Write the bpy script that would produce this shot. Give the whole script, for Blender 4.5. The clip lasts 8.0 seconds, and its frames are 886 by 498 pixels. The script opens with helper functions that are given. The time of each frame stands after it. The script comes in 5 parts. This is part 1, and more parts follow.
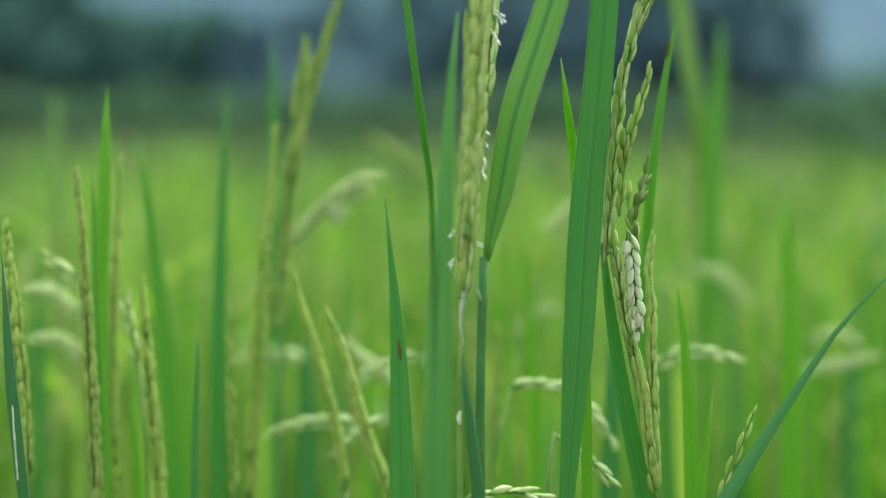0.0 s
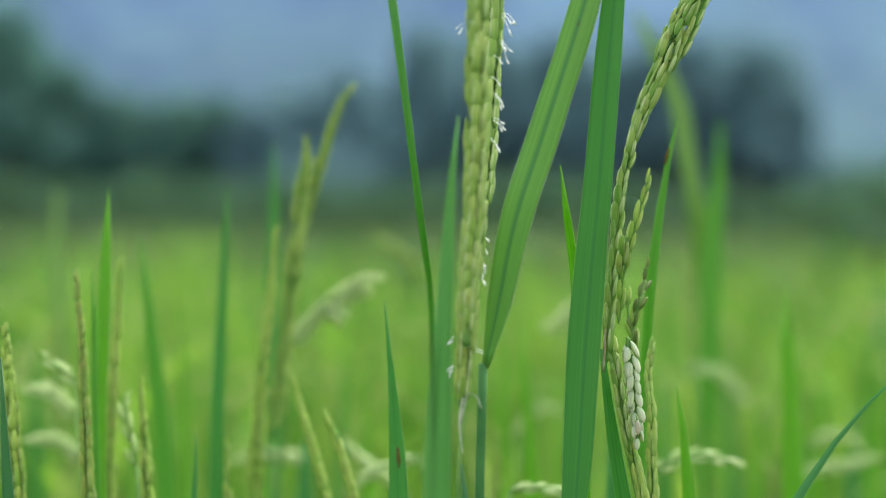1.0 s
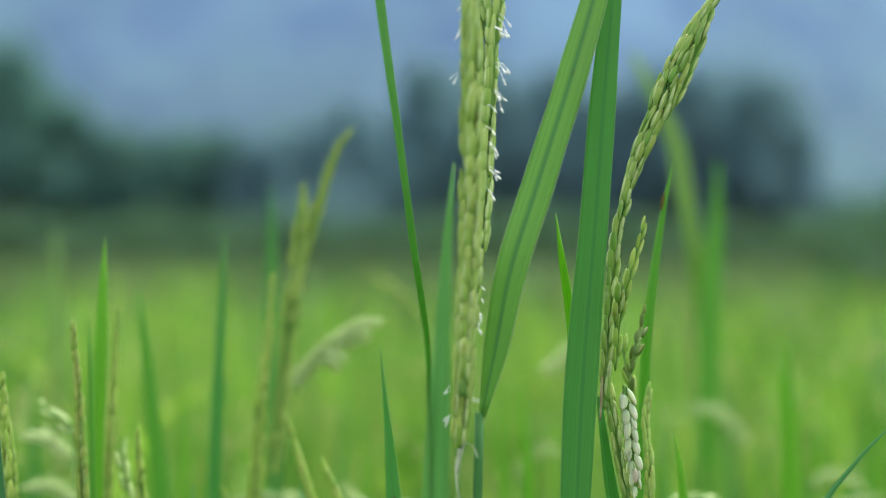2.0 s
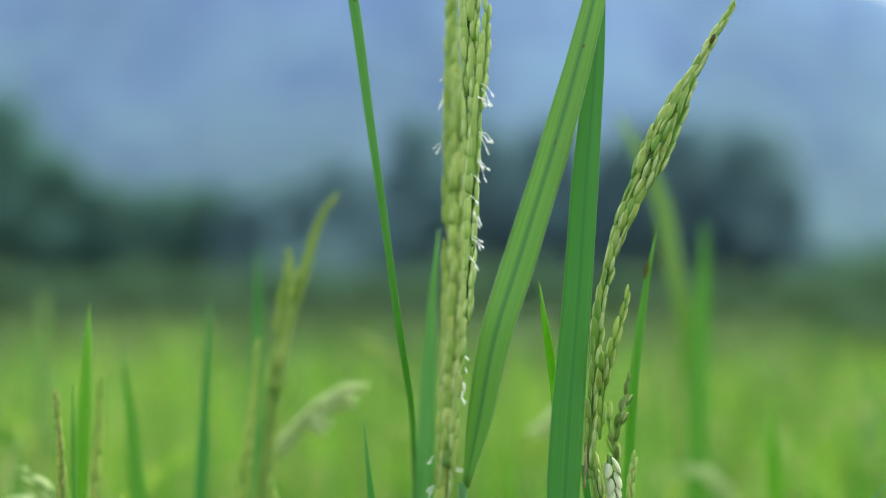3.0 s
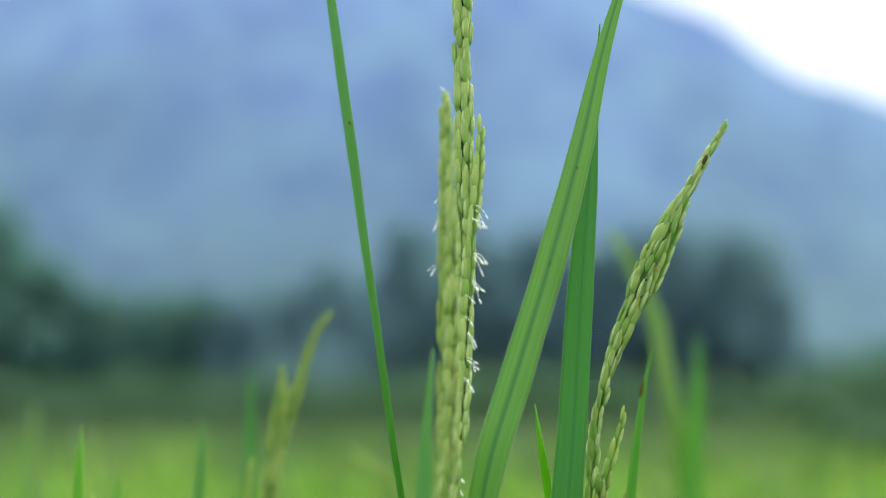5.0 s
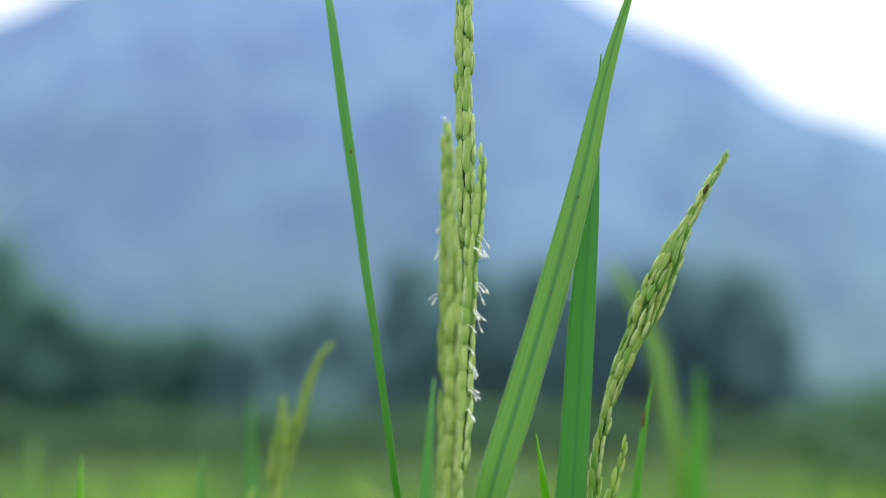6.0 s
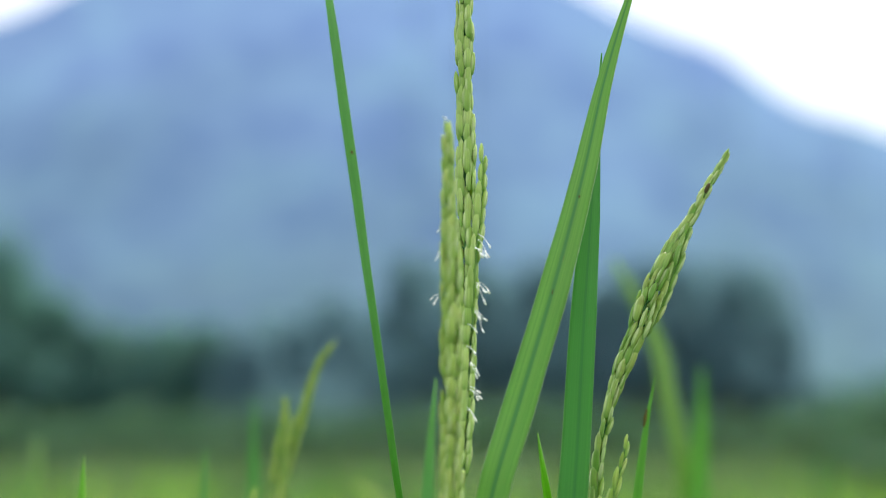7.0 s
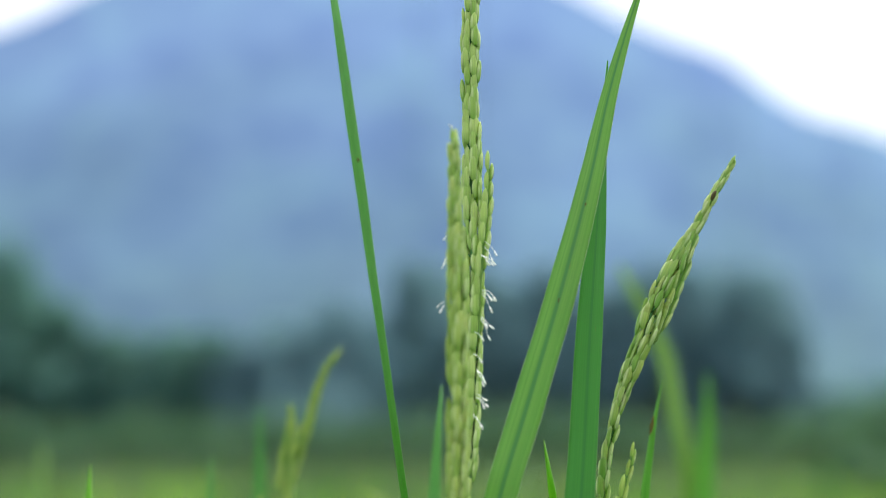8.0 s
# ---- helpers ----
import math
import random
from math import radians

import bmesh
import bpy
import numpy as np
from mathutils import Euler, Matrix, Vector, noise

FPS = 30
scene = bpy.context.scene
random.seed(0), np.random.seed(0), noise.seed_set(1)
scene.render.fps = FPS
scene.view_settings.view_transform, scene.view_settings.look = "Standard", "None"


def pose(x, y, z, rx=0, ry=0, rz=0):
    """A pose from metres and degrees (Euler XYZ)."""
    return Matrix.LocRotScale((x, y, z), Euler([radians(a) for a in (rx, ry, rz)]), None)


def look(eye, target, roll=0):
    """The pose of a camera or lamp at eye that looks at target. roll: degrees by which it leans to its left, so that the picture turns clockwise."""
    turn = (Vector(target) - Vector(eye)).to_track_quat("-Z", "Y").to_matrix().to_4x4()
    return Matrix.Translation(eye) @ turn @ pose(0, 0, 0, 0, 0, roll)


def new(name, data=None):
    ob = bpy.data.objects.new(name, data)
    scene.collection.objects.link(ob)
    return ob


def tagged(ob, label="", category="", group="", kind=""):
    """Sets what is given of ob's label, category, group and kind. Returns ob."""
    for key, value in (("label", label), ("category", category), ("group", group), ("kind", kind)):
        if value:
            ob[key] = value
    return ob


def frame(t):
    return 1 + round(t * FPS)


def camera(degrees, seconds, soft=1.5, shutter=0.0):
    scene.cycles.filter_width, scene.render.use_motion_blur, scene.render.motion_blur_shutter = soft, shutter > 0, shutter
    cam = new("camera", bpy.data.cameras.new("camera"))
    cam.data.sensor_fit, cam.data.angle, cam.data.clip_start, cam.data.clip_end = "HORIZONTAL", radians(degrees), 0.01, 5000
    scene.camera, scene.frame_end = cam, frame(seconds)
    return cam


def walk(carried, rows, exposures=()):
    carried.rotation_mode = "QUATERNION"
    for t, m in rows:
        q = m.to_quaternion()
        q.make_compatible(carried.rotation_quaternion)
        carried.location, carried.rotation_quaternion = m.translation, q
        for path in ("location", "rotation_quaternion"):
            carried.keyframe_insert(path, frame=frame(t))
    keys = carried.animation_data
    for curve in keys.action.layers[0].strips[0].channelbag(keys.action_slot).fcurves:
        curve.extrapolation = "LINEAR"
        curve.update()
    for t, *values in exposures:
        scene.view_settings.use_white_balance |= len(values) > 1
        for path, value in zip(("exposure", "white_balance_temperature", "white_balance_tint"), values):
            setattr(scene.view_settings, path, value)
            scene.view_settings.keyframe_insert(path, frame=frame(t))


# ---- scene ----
cam = camera(30.0, 8.0, soft=1.05)
cam.data.dof.use_dof = True
cam.data.dof.focus_distance = 0.592
cam.data.dof.aperture_fstop = 4.2
ROWS = [
    (0.0, -0.0000, 0.0000, 0.9500, 85.78, -0.25, 0.02),
    (0.5, 0.0007, 0.0000, 0.9540, 87.41, -0.20, 0.17),
    (1.0, 0.0002, 0.0000, 0.9553, 88.93, -0.46, 0.04),
    (1.5, 0.0008, 0.0000, 0.9573, 89.77, -0.37, 0.02),
    (1.7, 0.0011, 0.0000, 0.9587, 89.91, -0.17, 0.12),
    (2.8, 0.0047, 0.0000, 0.9657, 91.27, -0.00, -0.04),
    (3.0, 0.0047, 0.0000, 0.9663, 91.92, -0.03, -0.23),
    (3.5, 0.0035, 0.0000, 0.9673, 93.01, -0.04, -0.40),
    (4.0, 0.0037, 0.0000, 0.9697, 94.09, 0.04, -0.42),
    (4.5, 0.0040, 0.0000, 0.9710, 95.05, 0.36, -0.38),
    (4.7, 0.0038, 0.0000, 0.9715, 95.26, 0.32, -0.44),
    (5.8, 0.0032, 0.0000, 0.9702, 96.65, -0.05, -0.56),
    (6.0, 0.0035, 0.0000, 0.9698, 96.78, 0.13, -0.48),
    (6.5, 0.0036, 0.0000, 0.9696, 96.78, 0.30, -0.38),
    (7.0, 0.0041, 0.0000, 0.9699, 96.77, 0.30, -0.36),
    (7.5, 0.0033, 0.0000, 0.9697, 96.87, 0.21, -0.30),
    (8.0, 0.0036, 0.0000, 0.9704, 96.99, 0.33, -0.19),
]
walk(cam, [(t, pose(x, y, z, rx, ry, rz)) for t, x, y, z, rx, ry, rz in ROWS])

# ---- sky and sun: a bright overcast day ----
world = bpy.data.worlds.new("overcast_sky")
scene.world = world
world.use_nodes = True
wn, wl = world.node_tree.nodes, world.node_tree.links
wn.clear()
sky = wn.new("ShaderNodeTexSky")
sky.sky_type = "NISHITA"
sky.sun_disc = False
SUN_UP, SUN_TURN = radians(58), radians(35)
sky.sun_elevation, sky.sun_rotation = SUN_UP, SUN_TURN
cloud = wn.new("ShaderNodeTexNoise")
cloud.inputs["Scale"].default_value = 2.2
cloud.inputs["Detail"].default_value = 5.0
cover = wn.new("ShaderNodeMapRange")
cover.inputs["From Min"].default_value, cover.inputs["From Max"].default_value = 0.25, 0.5
cover.inputs["To Min"].default_value, cover.inputs["To Max"].default_value = 0.72, 0.96
mix = wn.new("ShaderNodeMix")
mix.data_type = "RGBA"
mix.inputs["B"].default_value = (9.4, 9.95, 10.9, 1.0)
back = wn.new("ShaderNodeBackground")
back.inputs["Strength"].default_value = 0.1
wout = wn.new("ShaderNodeOutputWorld")
wl.new(cloud.outputs["Fac"], cover.inputs["Value"])
wl.new(cover.outputs["Result"], mix.inputs["Factor"])
wl.new(sky.outputs["Color"], mix.inputs["A"])
wl.new(mix.outputs["Result"], back.inputs["Color"])
wl.new(back.outputs["Background"], wout.inputs["Surface"])

sun_data = bpy.data.lights.new("sun", "SUN")
sun_data.energy, sun_data.angle, sun_data.color = 3.5, radians(10), (1.0, 0.96, 0.88)
sun = new("sun", sun_data)
sun_dir = Vector((math.sin(SUN_TURN) * math.cos(SUN_UP), math.cos(SUN_TURN) * math.cos(SUN_UP), math.sin(SUN_UP)))
sun.matrix_world = look(sun_dir * 50, (0, 0, 0))
scene.view_settings.exposure = 0.55


# ---- materials ----
def node_mat(name):
    m = bpy.data.materials.new(name)
    m.use_nodes = True
    m.node_tree.nodes.clear()
    return m, m.node_tree.nodes, m.node_tree.links


def ramp(n, stops):
    r = n.new("ShaderNodeValToRGB")
    while len(r.color_ramp.elements) < len(stops):
        r.color_ramp.elements.new(0.5)
    for e, (at, col) in zip(r.color_ramp.elements, stops):
        e.position, e.color = at, (*col, 1.0)
    return r


def math_node(n, l, op, a, b):
    m = n.new("ShaderNodeMath")
    m.operation = op
    for k, v in enumerate((a, b)):
        if isinstance(v, (int, float)):
            m.inputs[k].default_value = v
        else:
            l.new(v, m.inputs[k])
    return m.outputs[0]


def mixed(n, l, fac, a, b, blend="MIX"):
    m = n.new("ShaderNodeMix")
    m.data_type, m.blend_type = "RGBA", blend
    for key, v in (("Factor", fac), ("A", a), ("B", b)):
        if isinstance(v, (int, float)):
            m.inputs[key].default_value = v
        elif isinstance(v, tuple):
            m.inputs[key].default_value = (*v, 1.0)
        else:
            l.new(v, m.inputs[key])
    return m.outputs["Result"]


def plant_shader(n, l, colour, translucent, rough, normal=None, sheen=0.35, through_tint=(1.3, 1.25, 0.62)):
    """A thin plant surface: diffuse, light shining through, a waxy gloss."""
    p = n.new("ShaderNodeBsdfPrincipled")
    l.new(colour, p.inputs["Base Color"])
    p.inputs["Roughness"].default_value = rough
    p.inputs["Specular IOR Level"].default_value = sheen
    t = n.new("ShaderNodeBsdfTranslucent")
    warm = mixed(n, l, 1.0, colour, through_tint, "MULTIPLY")
    l.new(warm, t.inputs["Color"])
    if normal is not None:
        l.new(normal, p.inputs["Normal"])
    s = n.new("ShaderNodeMixShader")
    s.inputs[0].default_value = translucent
    l.new(p.outputs[0], s.inputs[1])
    l.new(t.outputs[0], s.inputs[2])
    o = n.new("ShaderNodeOutputMaterial")
    l.new(s.outputs[0], o.inputs["Surface"])


def leaf_material(name, green, pale, rib, spots=0.35, rib_width=0.07, translucent=0.38, veins=0.28, margin=0.3):
    """Blade of rice: parallel veins along it, a midrib, pale and rusty flecks."""
    m, n, l = node_mat(name)
    uv = n.new("ShaderNodeUVMap")
    sep = n.new("ShaderNodeSeparateXYZ")
    l.new(uv.outputs["UV"], sep.inputs[0])
    u, v = sep.outputs["X"], sep.outputs["Y"]
    # veins: noise stretched along the blade
    stretch = n.new("ShaderNodeMapping")
    stretch.inputs["Scale"].default_value = (26.0, 4.0, 1.0)
    l.new(uv.outputs["UV"], stretch.inputs["Vector"])
    vein = n.new("ShaderNodeTexNoise")
    vein.inputs["Scale"].default_value, vein.inputs["Detail"].default_value = 1.0, 3.0
    l.new(stretch.outputs[0], vein.inputs["Vector"])
    coarse = n.new("ShaderNodeMapping")
    coarse.inputs["Scale"].default_value = (3.0, 9.0, 1.0)
    l.new(uv.outputs["UV"], coarse.inputs["Vector"])
    patch = n.new("ShaderNodeTexNoise")
    patch.inputs["Scale"].default_value, patch.inputs["Detail"].default_value = 1.0, 4.0
    l.new(coarse.outputs[0], patch.inputs["Vector"])
    vr = ramp(n, [(0.36, (0, 0, 0)), (0.64, (1, 1, 1))])
    l.new(vein.outputs["Fac"], vr.inputs[0])
    f = math_node(n, l, "MULTIPLY", vr.outputs[0], veins)
    f = math_node(n, l, "ADD", f, math_node(n, l, "MULTIPLY", patch.outputs["Fac"], 0.6))
    col = mixed(n, l, f, green, pale)
    # midrib
    off = math_node(n, l, "ABSOLUTE", math_node(n, l, "SUBTRACT", u, 0.5), 0.0)
    rr = ramp(n, [(rib_width * 0.35, (1, 1, 1)), (rib_width, (0, 0, 0))])
    l.new(off, rr.inputs[0])
    col = mixed(n, l, math_node(n, l, "MULTIPLY", rr.outputs[0], 0.6), col, rib)
    # pale margin
    er = ramp(n, [(0.482, (0, 0, 0)), (0.496, (1, 1, 1))])
    l.new(off, er.inputs[0])
    col = mixed(n, l, math_node(n, l, "MULTIPLY", er.outputs[0], margin), col, (0.62, 0.7, 0.55))
    # rusty flecks
    fm = n.new("ShaderNodeMapping")
    fm.inputs["Scale"].default_value = (9.0, 75.0, 1.0)
    l.new(uv.outputs["UV"], fm.inputs["Vector"])
    fleck = n.new("ShaderNodeTexVoronoi")
    fleck.inputs["Scale"].default_value = 1.0
    l.new(fm.outputs[0], fleck.inputs["Vector"])
    fr = ramp(n, [(0.05, (1, 1, 1)), (0.12, (0, 0, 0))])
    l.new(fleck.outputs["Distance"], fr.inputs[0])
    gate = n.new("ShaderNodeTexNoise")
    gate.inputs["Scale"].default_value = 5.0
    l.new(coarse.outputs[0], gate.inputs["Vector"])
    gr = ramp(n, [(0.52, (0, 0, 0)), (0.62, (1, 1, 1))])
    l.new(gate.outputs["Fac"], gr.inputs[0])
    col = mixed(n, l, math_node(n, l, "MULTIPLY", math_node(n, l, "MULTIPLY", fr.outputs[0], gr.outputs[0]), spots), col, (0.26, 0.13, 0.04))
    bump = n.new("ShaderNodeBump")
    bump.inputs["Strength"].default_value, bump.inputs["Distance"].default_value = 0.18, 0.0003
    l.new(vein.outputs["Fac"], bump.inputs["Height"])
    plant_shader(n, l, col, translucent, 0.46, bump.outputs[0], 0.4)
    return m


def grain_material(name, green, yellow, brown, amount=0.35, rim=0.7):
    """Husk of a spikelet: ribbed, varying from grain to grain, browned here and there."""
    m, n, l = node_mat(name)
    info = n.new("ShaderNodeObjectInfo")
    col = mixed(n, l, info.outputs["Random"], green, yellow)
    tc = n.new("ShaderNodeTexCoord")
    offset = n.new("ShaderNodeVectorMath")
    offset.operation = "ADD"
    l.new(tc.outputs["Object"], offset.inputs[0])
    l.new(info.outputs["Location"], offset.inputs[1])
    spot = n.new("ShaderNodeTexNoise")
    spot.inputs["Scale"].default_value, spot.inputs["Detail"].default_value = 220.0, 3.0
    l.new(offset.outputs[0], spot.inputs["Vector"])
    sr = ramp(n, [(0.56, (0, 0, 0)), (0.7, (1, 1, 1))])
    l.new(spot.outputs["Fac"], sr.inputs[0])
    col = mixed(n, l, math_node(n, l, "MULTIPLY", sr.outputs[0], amount), col, brown)
    # pale tip of the husk
    sep = n.new("ShaderNodeSeparateXYZ")
    l.new(tc.outputs["Object"], sep.inputs[0])
    tip = ramp(n, [(0.0, (0, 0, 0)), (1.0, (1, 1, 1))])
    tip.color_ramp.elements[0].position = 0.78
    l.new(math_node(n, l, "MULTIPLY", sep.outputs["Z"], 100.0), tip.inputs[0])
    col = mixed(n, l, math_node(n, l, "MULTIPLY", tip.outputs[0], 0.7 * rim), col, (0.62, 0.66, 0.4))
    # the seams of the husk run paler along both edges, brightened as a painted backlit rim
    lit_seam = ramp(n, [(0.52, (0, 0, 0)), (0.9, (1, 1, 1))])
    l.new(math_node(n, l, "MULTIPLY", math_node(n, l, "ABSOLUTE", sep.outputs["X"], 0.0), 1 / 0.0016), lit_seam.inputs[0])
    col = mixed(n, l, math_node(n, l, "MULTIPLY", lit_seam.outputs[0], rim), col, (0.7, 0.8, 0.42))
    rib = n.new("ShaderNodeTexWave")
    rib.bands_direction = "X"
    rib.inputs["Scale"].default_value, rib.inputs["Distortion"].default_value = 330.0, 0.6
    l.new(tc.outputs["Object"], rib.inputs["Vector"])
    furrow = ramp(n, [(0.25, (1, 1, 1)), (0.55, (0, 0, 0))])
    l.new(rib.outputs["Fac"], furrow.inputs[0])
    col = mixed(n, l, math_node(n, l, "MULTIPLY", furrow.outputs[0], 0.17), col, tuple(0.55 * c for c in green))
    foot = ramp(n, [(0.05, (1, 1, 1)), (0.45, (0, 0, 0))])
    l.new(math_node(n, l, "MULTIPLY", sep.outputs["Z"], 100.0), foot.inputs[0])
    col = mixed(n, l, math_node(n, l, "MULTIPLY", foot.outputs[0], 0.5), col, tuple(k * c for k, c in zip((0.55, 0.8, 0.7), green)))
    bump = n.new("ShaderNodeBump")
    bump.inputs["Strength"].default_value, bump.inputs["Distance"].default_value = 0.25, 0.0003
    l.new(rib.outputs["Fac"], bump.inputs["Height"])
    plant_shader(n, l, col, 0.24, 0.48, bump.outputs[0], 0.32)
    return m


def stuff_material(name, a, b, c, translucent=0.4, rough=0.55, through_tint=(1.35, 1.25, 0.55)):
    """For joined foliage: each blade or leaf takes a shade of its own."""
    m, n, l = node_mat(name)
    g = n.new("ShaderNodeNewGeometry")
    r = ramp(n, [(0.0, a), (0.55, b), (1.0, c)])
    l.new(g.outputs["Random Per Island"], r.inputs[0])
    noise_t = n.new("ShaderNodeTexNoise")
    noise_t.inputs["Scale"].default_value, noise_t.inputs["Detail"].default_value = 1.3, 4.0
    l.new(g.outputs["Position"], noise_t.inputs["Vector"])
    nr = ramp(n, [(0.3, (0.72, 0.78, 0.7)), (0.7, (1.2, 1.14, 1.0))])
    l.new(noise_t.outputs["Fac"], nr.inputs[0])
    col = mixed(n, l, 1.0, r.outputs[0], nr.outputs[0], "MULTIPLY")
    plant_shader(n, l, col, translucent, rough, through_tint=through_tint)
    return m


def rough_material(name, stops, scale, rough=0.85, bump_size=0.0, metal_spec=0.2):
    m, n, l = node_mat(name)
    tc = n.new("ShaderNodeTexCoord")
    a = n.new("ShaderNodeTexNoise")
    a.inputs["Scale"].default_value, a.inputs["Detail"].default_value = scale, 7.0
    l.new(tc.outputs["Object"], a.inputs["Vector"])
    r = ramp(n, stops)
    l.new(a.outputs["Fac"], r.inputs[0])
    p = n.new("ShaderNodeBsdfPrincipled")
    l.new(r.outputs[0], p.inputs["Base Color"])
    p.inputs["Roughness"].default_value = rough
    p.inputs["Specular IOR Level"].default_value = metal_spec
    if bump_size:
        b = n.new("ShaderNodeBump")
        b.inputs["Distance"].default_value = bump_size
        l.new(a.outputs["Fac"], b.inputs["Height"])
        l.new(b.outputs[0], p.inputs["Normal"])
    o = n.new("ShaderNodeOutputMaterial")
    l.new(p.outputs[0], o.inputs["Surface"])
    return m


LEAF = leaf_material("leaf_green", (0.068, 0.295, 0.056), (0.12, 0.405, 0.078), (0.06, 0.255, 0.07), 0.25, veins=0.36)
LEAF_PALE = leaf_material("leaf_pale_veined", (0.085, 0.305, 0.052), (0.235, 0.475, 0.095), (0.036, 0.2, 0.085), 0.6, 0.1, veins=0.68, margin=0.8)
LEAF_BLUE = leaf_material("leaf_bluish", (0.07, 0.275, 0.075), (0.115, 0.37, 0.11), (0.09, 0.32, 0.1), 0.15)
LEAF_SOFT = leaf_material("leaf_soft_green", (0.11, 0.335, 0.085), (0.19, 0.45, 0.13), (0.12, 0.36, 0.1), 0.15, veins=0.45)
LEAF_DARK = leaf_material("leaf_dark_sheath", (0.045, 0.19, 0.055), (0.07, 0.25, 0.075), (0.08, 0.25, 0.1), 0.2, 0.05, 0.25)
LEAF_MID = leaf_material("leaf_mid_green", (0.12, 0.36, 0.045), (0.195, 0.465, 0.07), (0.09, 0.3, 0.045), 0.2, translucent=0.45)
LEAF_BRIGHT = leaf_material("leaf_young", (0.155, 0.4, 0.034), (0.26, 0.53, 0.06), (0.12, 0.35, 0.03), 0.4, translucent=0.5)
GRAIN = grain_material("grain_green", (0.32, 0.51, 0.09), (0.53, 0.65, 0.17), (0.3, 0.18, 0.05), 0.3)
GRAIN_FRESH = grain_material("grain_fresh", (0.35, 0.54, 0.11), (0.56, 0.7, 0.22), (0.34, 0.32, 0.1), 0.16)
GRAIN_BROWN = grain_material("grain_browned", (0.25, 0.42, 0.065), (0.46, 0.54, 0.12), (0.22, 0.13, 0.04), 0.5, 0.3)
GRAIN_SOFT = grain_material("grain_soft_green", (0.3, 0.51, 0.07), (0.5, 0.64, 0.13), (0.34, 0.28, 0.07), 0.3, 0.3)
GRAIN_OLD = grain_material("grain_olive_brown", (0.13, 0.21, 0.04), (0.25, 0.33, 0.08), (0.14, 0.09, 0.03), 0.6, 0.25)
GRAIN_STAIN = grain_material("grain_dark_stain", (0.15, 0.1, 0.055), (0.15, 0.1, 0.055), (0.07, 0.035, 0.025), 0.7, 0.15)
GRAIN_BACK = grain_material("grain_yellow_green", (0.27, 0.46, 0.078), (0.47, 0.59, 0.13), (0.24, 0.16, 0.05), 0.3, 0.3)
GRAIN_DEEP = grain_material("grain_deep_green", (0.2, 0.4, 0.06), (0.48, 0.6, 0.16), (0.22, 0.2, 0.05), 0.5)
GRAIN_WHITE = grain_material("grain_blighted_white", (0.62, 0.66, 0.46), (0.86, 0.87, 0.7), (0.42, 0.42, 0.24), 0.4)
GRAIN_RED = grain_material("grain_reddened", (0.68, 0.55, 0.44), (0.68, 0.55, 0.44), (0.42, 0.07, 0.05), 0.95)
GRAIN_PALE = grain_material("grain_pale_ripening", (0.5, 0.67, 0.26), (0.72, 0.82, 0.44), (0.36, 0.32, 0.12), 0.2)
STEM = rough_material("stem_green", [(0.35, (0.1, 0.24, 0.05)), (0.65, (0.2, 0.34, 0.08))], 60.0, 0.5)
STEM_DARK = rough_material("stem_dark", [(0.35, (0.045, 0.165, 0.045)), (0.65, (0.075, 0.22, 0.06))], 60.0, 0.5)
ANTHER = rough_material("anther_white", [(0.3, (0.88, 0.88, 0.84)), (0.7, (0.95, 0.95, 0.93))], 400.0, 0.7)
SHEATH_DRY = rough_material("sheath_dry", [(0.35, (0.34, 0.4, 0.25)), (0.65, (0.66, 0.7, 0.52))], 240.0, 0.8)
SHEATH_BROWN = rough_material("sheath_brown", [(0.35, (0.28, 0.22, 0.12)), (0.65, (0.48, 0.4, 0.26))], 240.0, 0.8)
RUST = rough_material("rust_spot", [(0.3, (0.1, 0.085, 0.022)), (0.7, (0.165, 0.13, 0.036))], 500.0, 0.8)
FIELD_LEAF = stuff_material("field_leaf", (0.06, 0.212, 0.046), (0.165, 0.375, 0.072), (0.275, 0.46, 0.115), 0.45)
# FIELD_FAR and FIELD_MID: same leaf, distance dimming and haze painted into the colour
FIELD_FAR = stuff_material("field_leaf_far_dimmed", (0.028, 0.066, 0.044), (0.040, 0.086, 0.052), (0.058, 0.108, 0.066), 0.3)
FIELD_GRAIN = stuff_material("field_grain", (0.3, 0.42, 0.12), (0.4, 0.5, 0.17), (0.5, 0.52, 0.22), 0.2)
FIELD_MID = stuff_material("field_leaf_mid_dimmed", (0.05, 0.135, 0.054), (0.081, 0.18, 0.067), (0.127, 0.228, 0.09), 0.36)
# tree leaves: distance haze painted into the base colours, bluer and lighter
CROWN_HAZE = stuff_material("tree_leaf_hazed", (0.132, 0.262, 0.37), (0.178, 0.325, 0.445), (0.21, 0.355, 0.45), 0.5, 0.75, (1.25, 1.2, 1.0))
CROWN_GREEN_HAZE = stuff_material("tree_leaf_green_hazed", (0.084, 0.218, 0.24), (0.12, 0.275, 0.29), (0.146, 0.305, 0.29), 0.5, 0.75, (1.25, 1.2, 0.9))
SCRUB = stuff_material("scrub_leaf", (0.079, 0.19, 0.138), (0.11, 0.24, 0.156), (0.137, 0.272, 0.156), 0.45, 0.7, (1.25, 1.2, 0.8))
BUSH = stuff_material("bush_leaf", (0.052, 0.14, 0.1), (0.072, 0.182, 0.11), (0.092, 0.215, 0.115), 0.4, 0.65)
BARK = rough_material("bark", [(0.3, (0.05, 0.045, 0.04)), (0.7, (0.14, 0.12, 0.1))], 6.0, 0.9, 0.02)
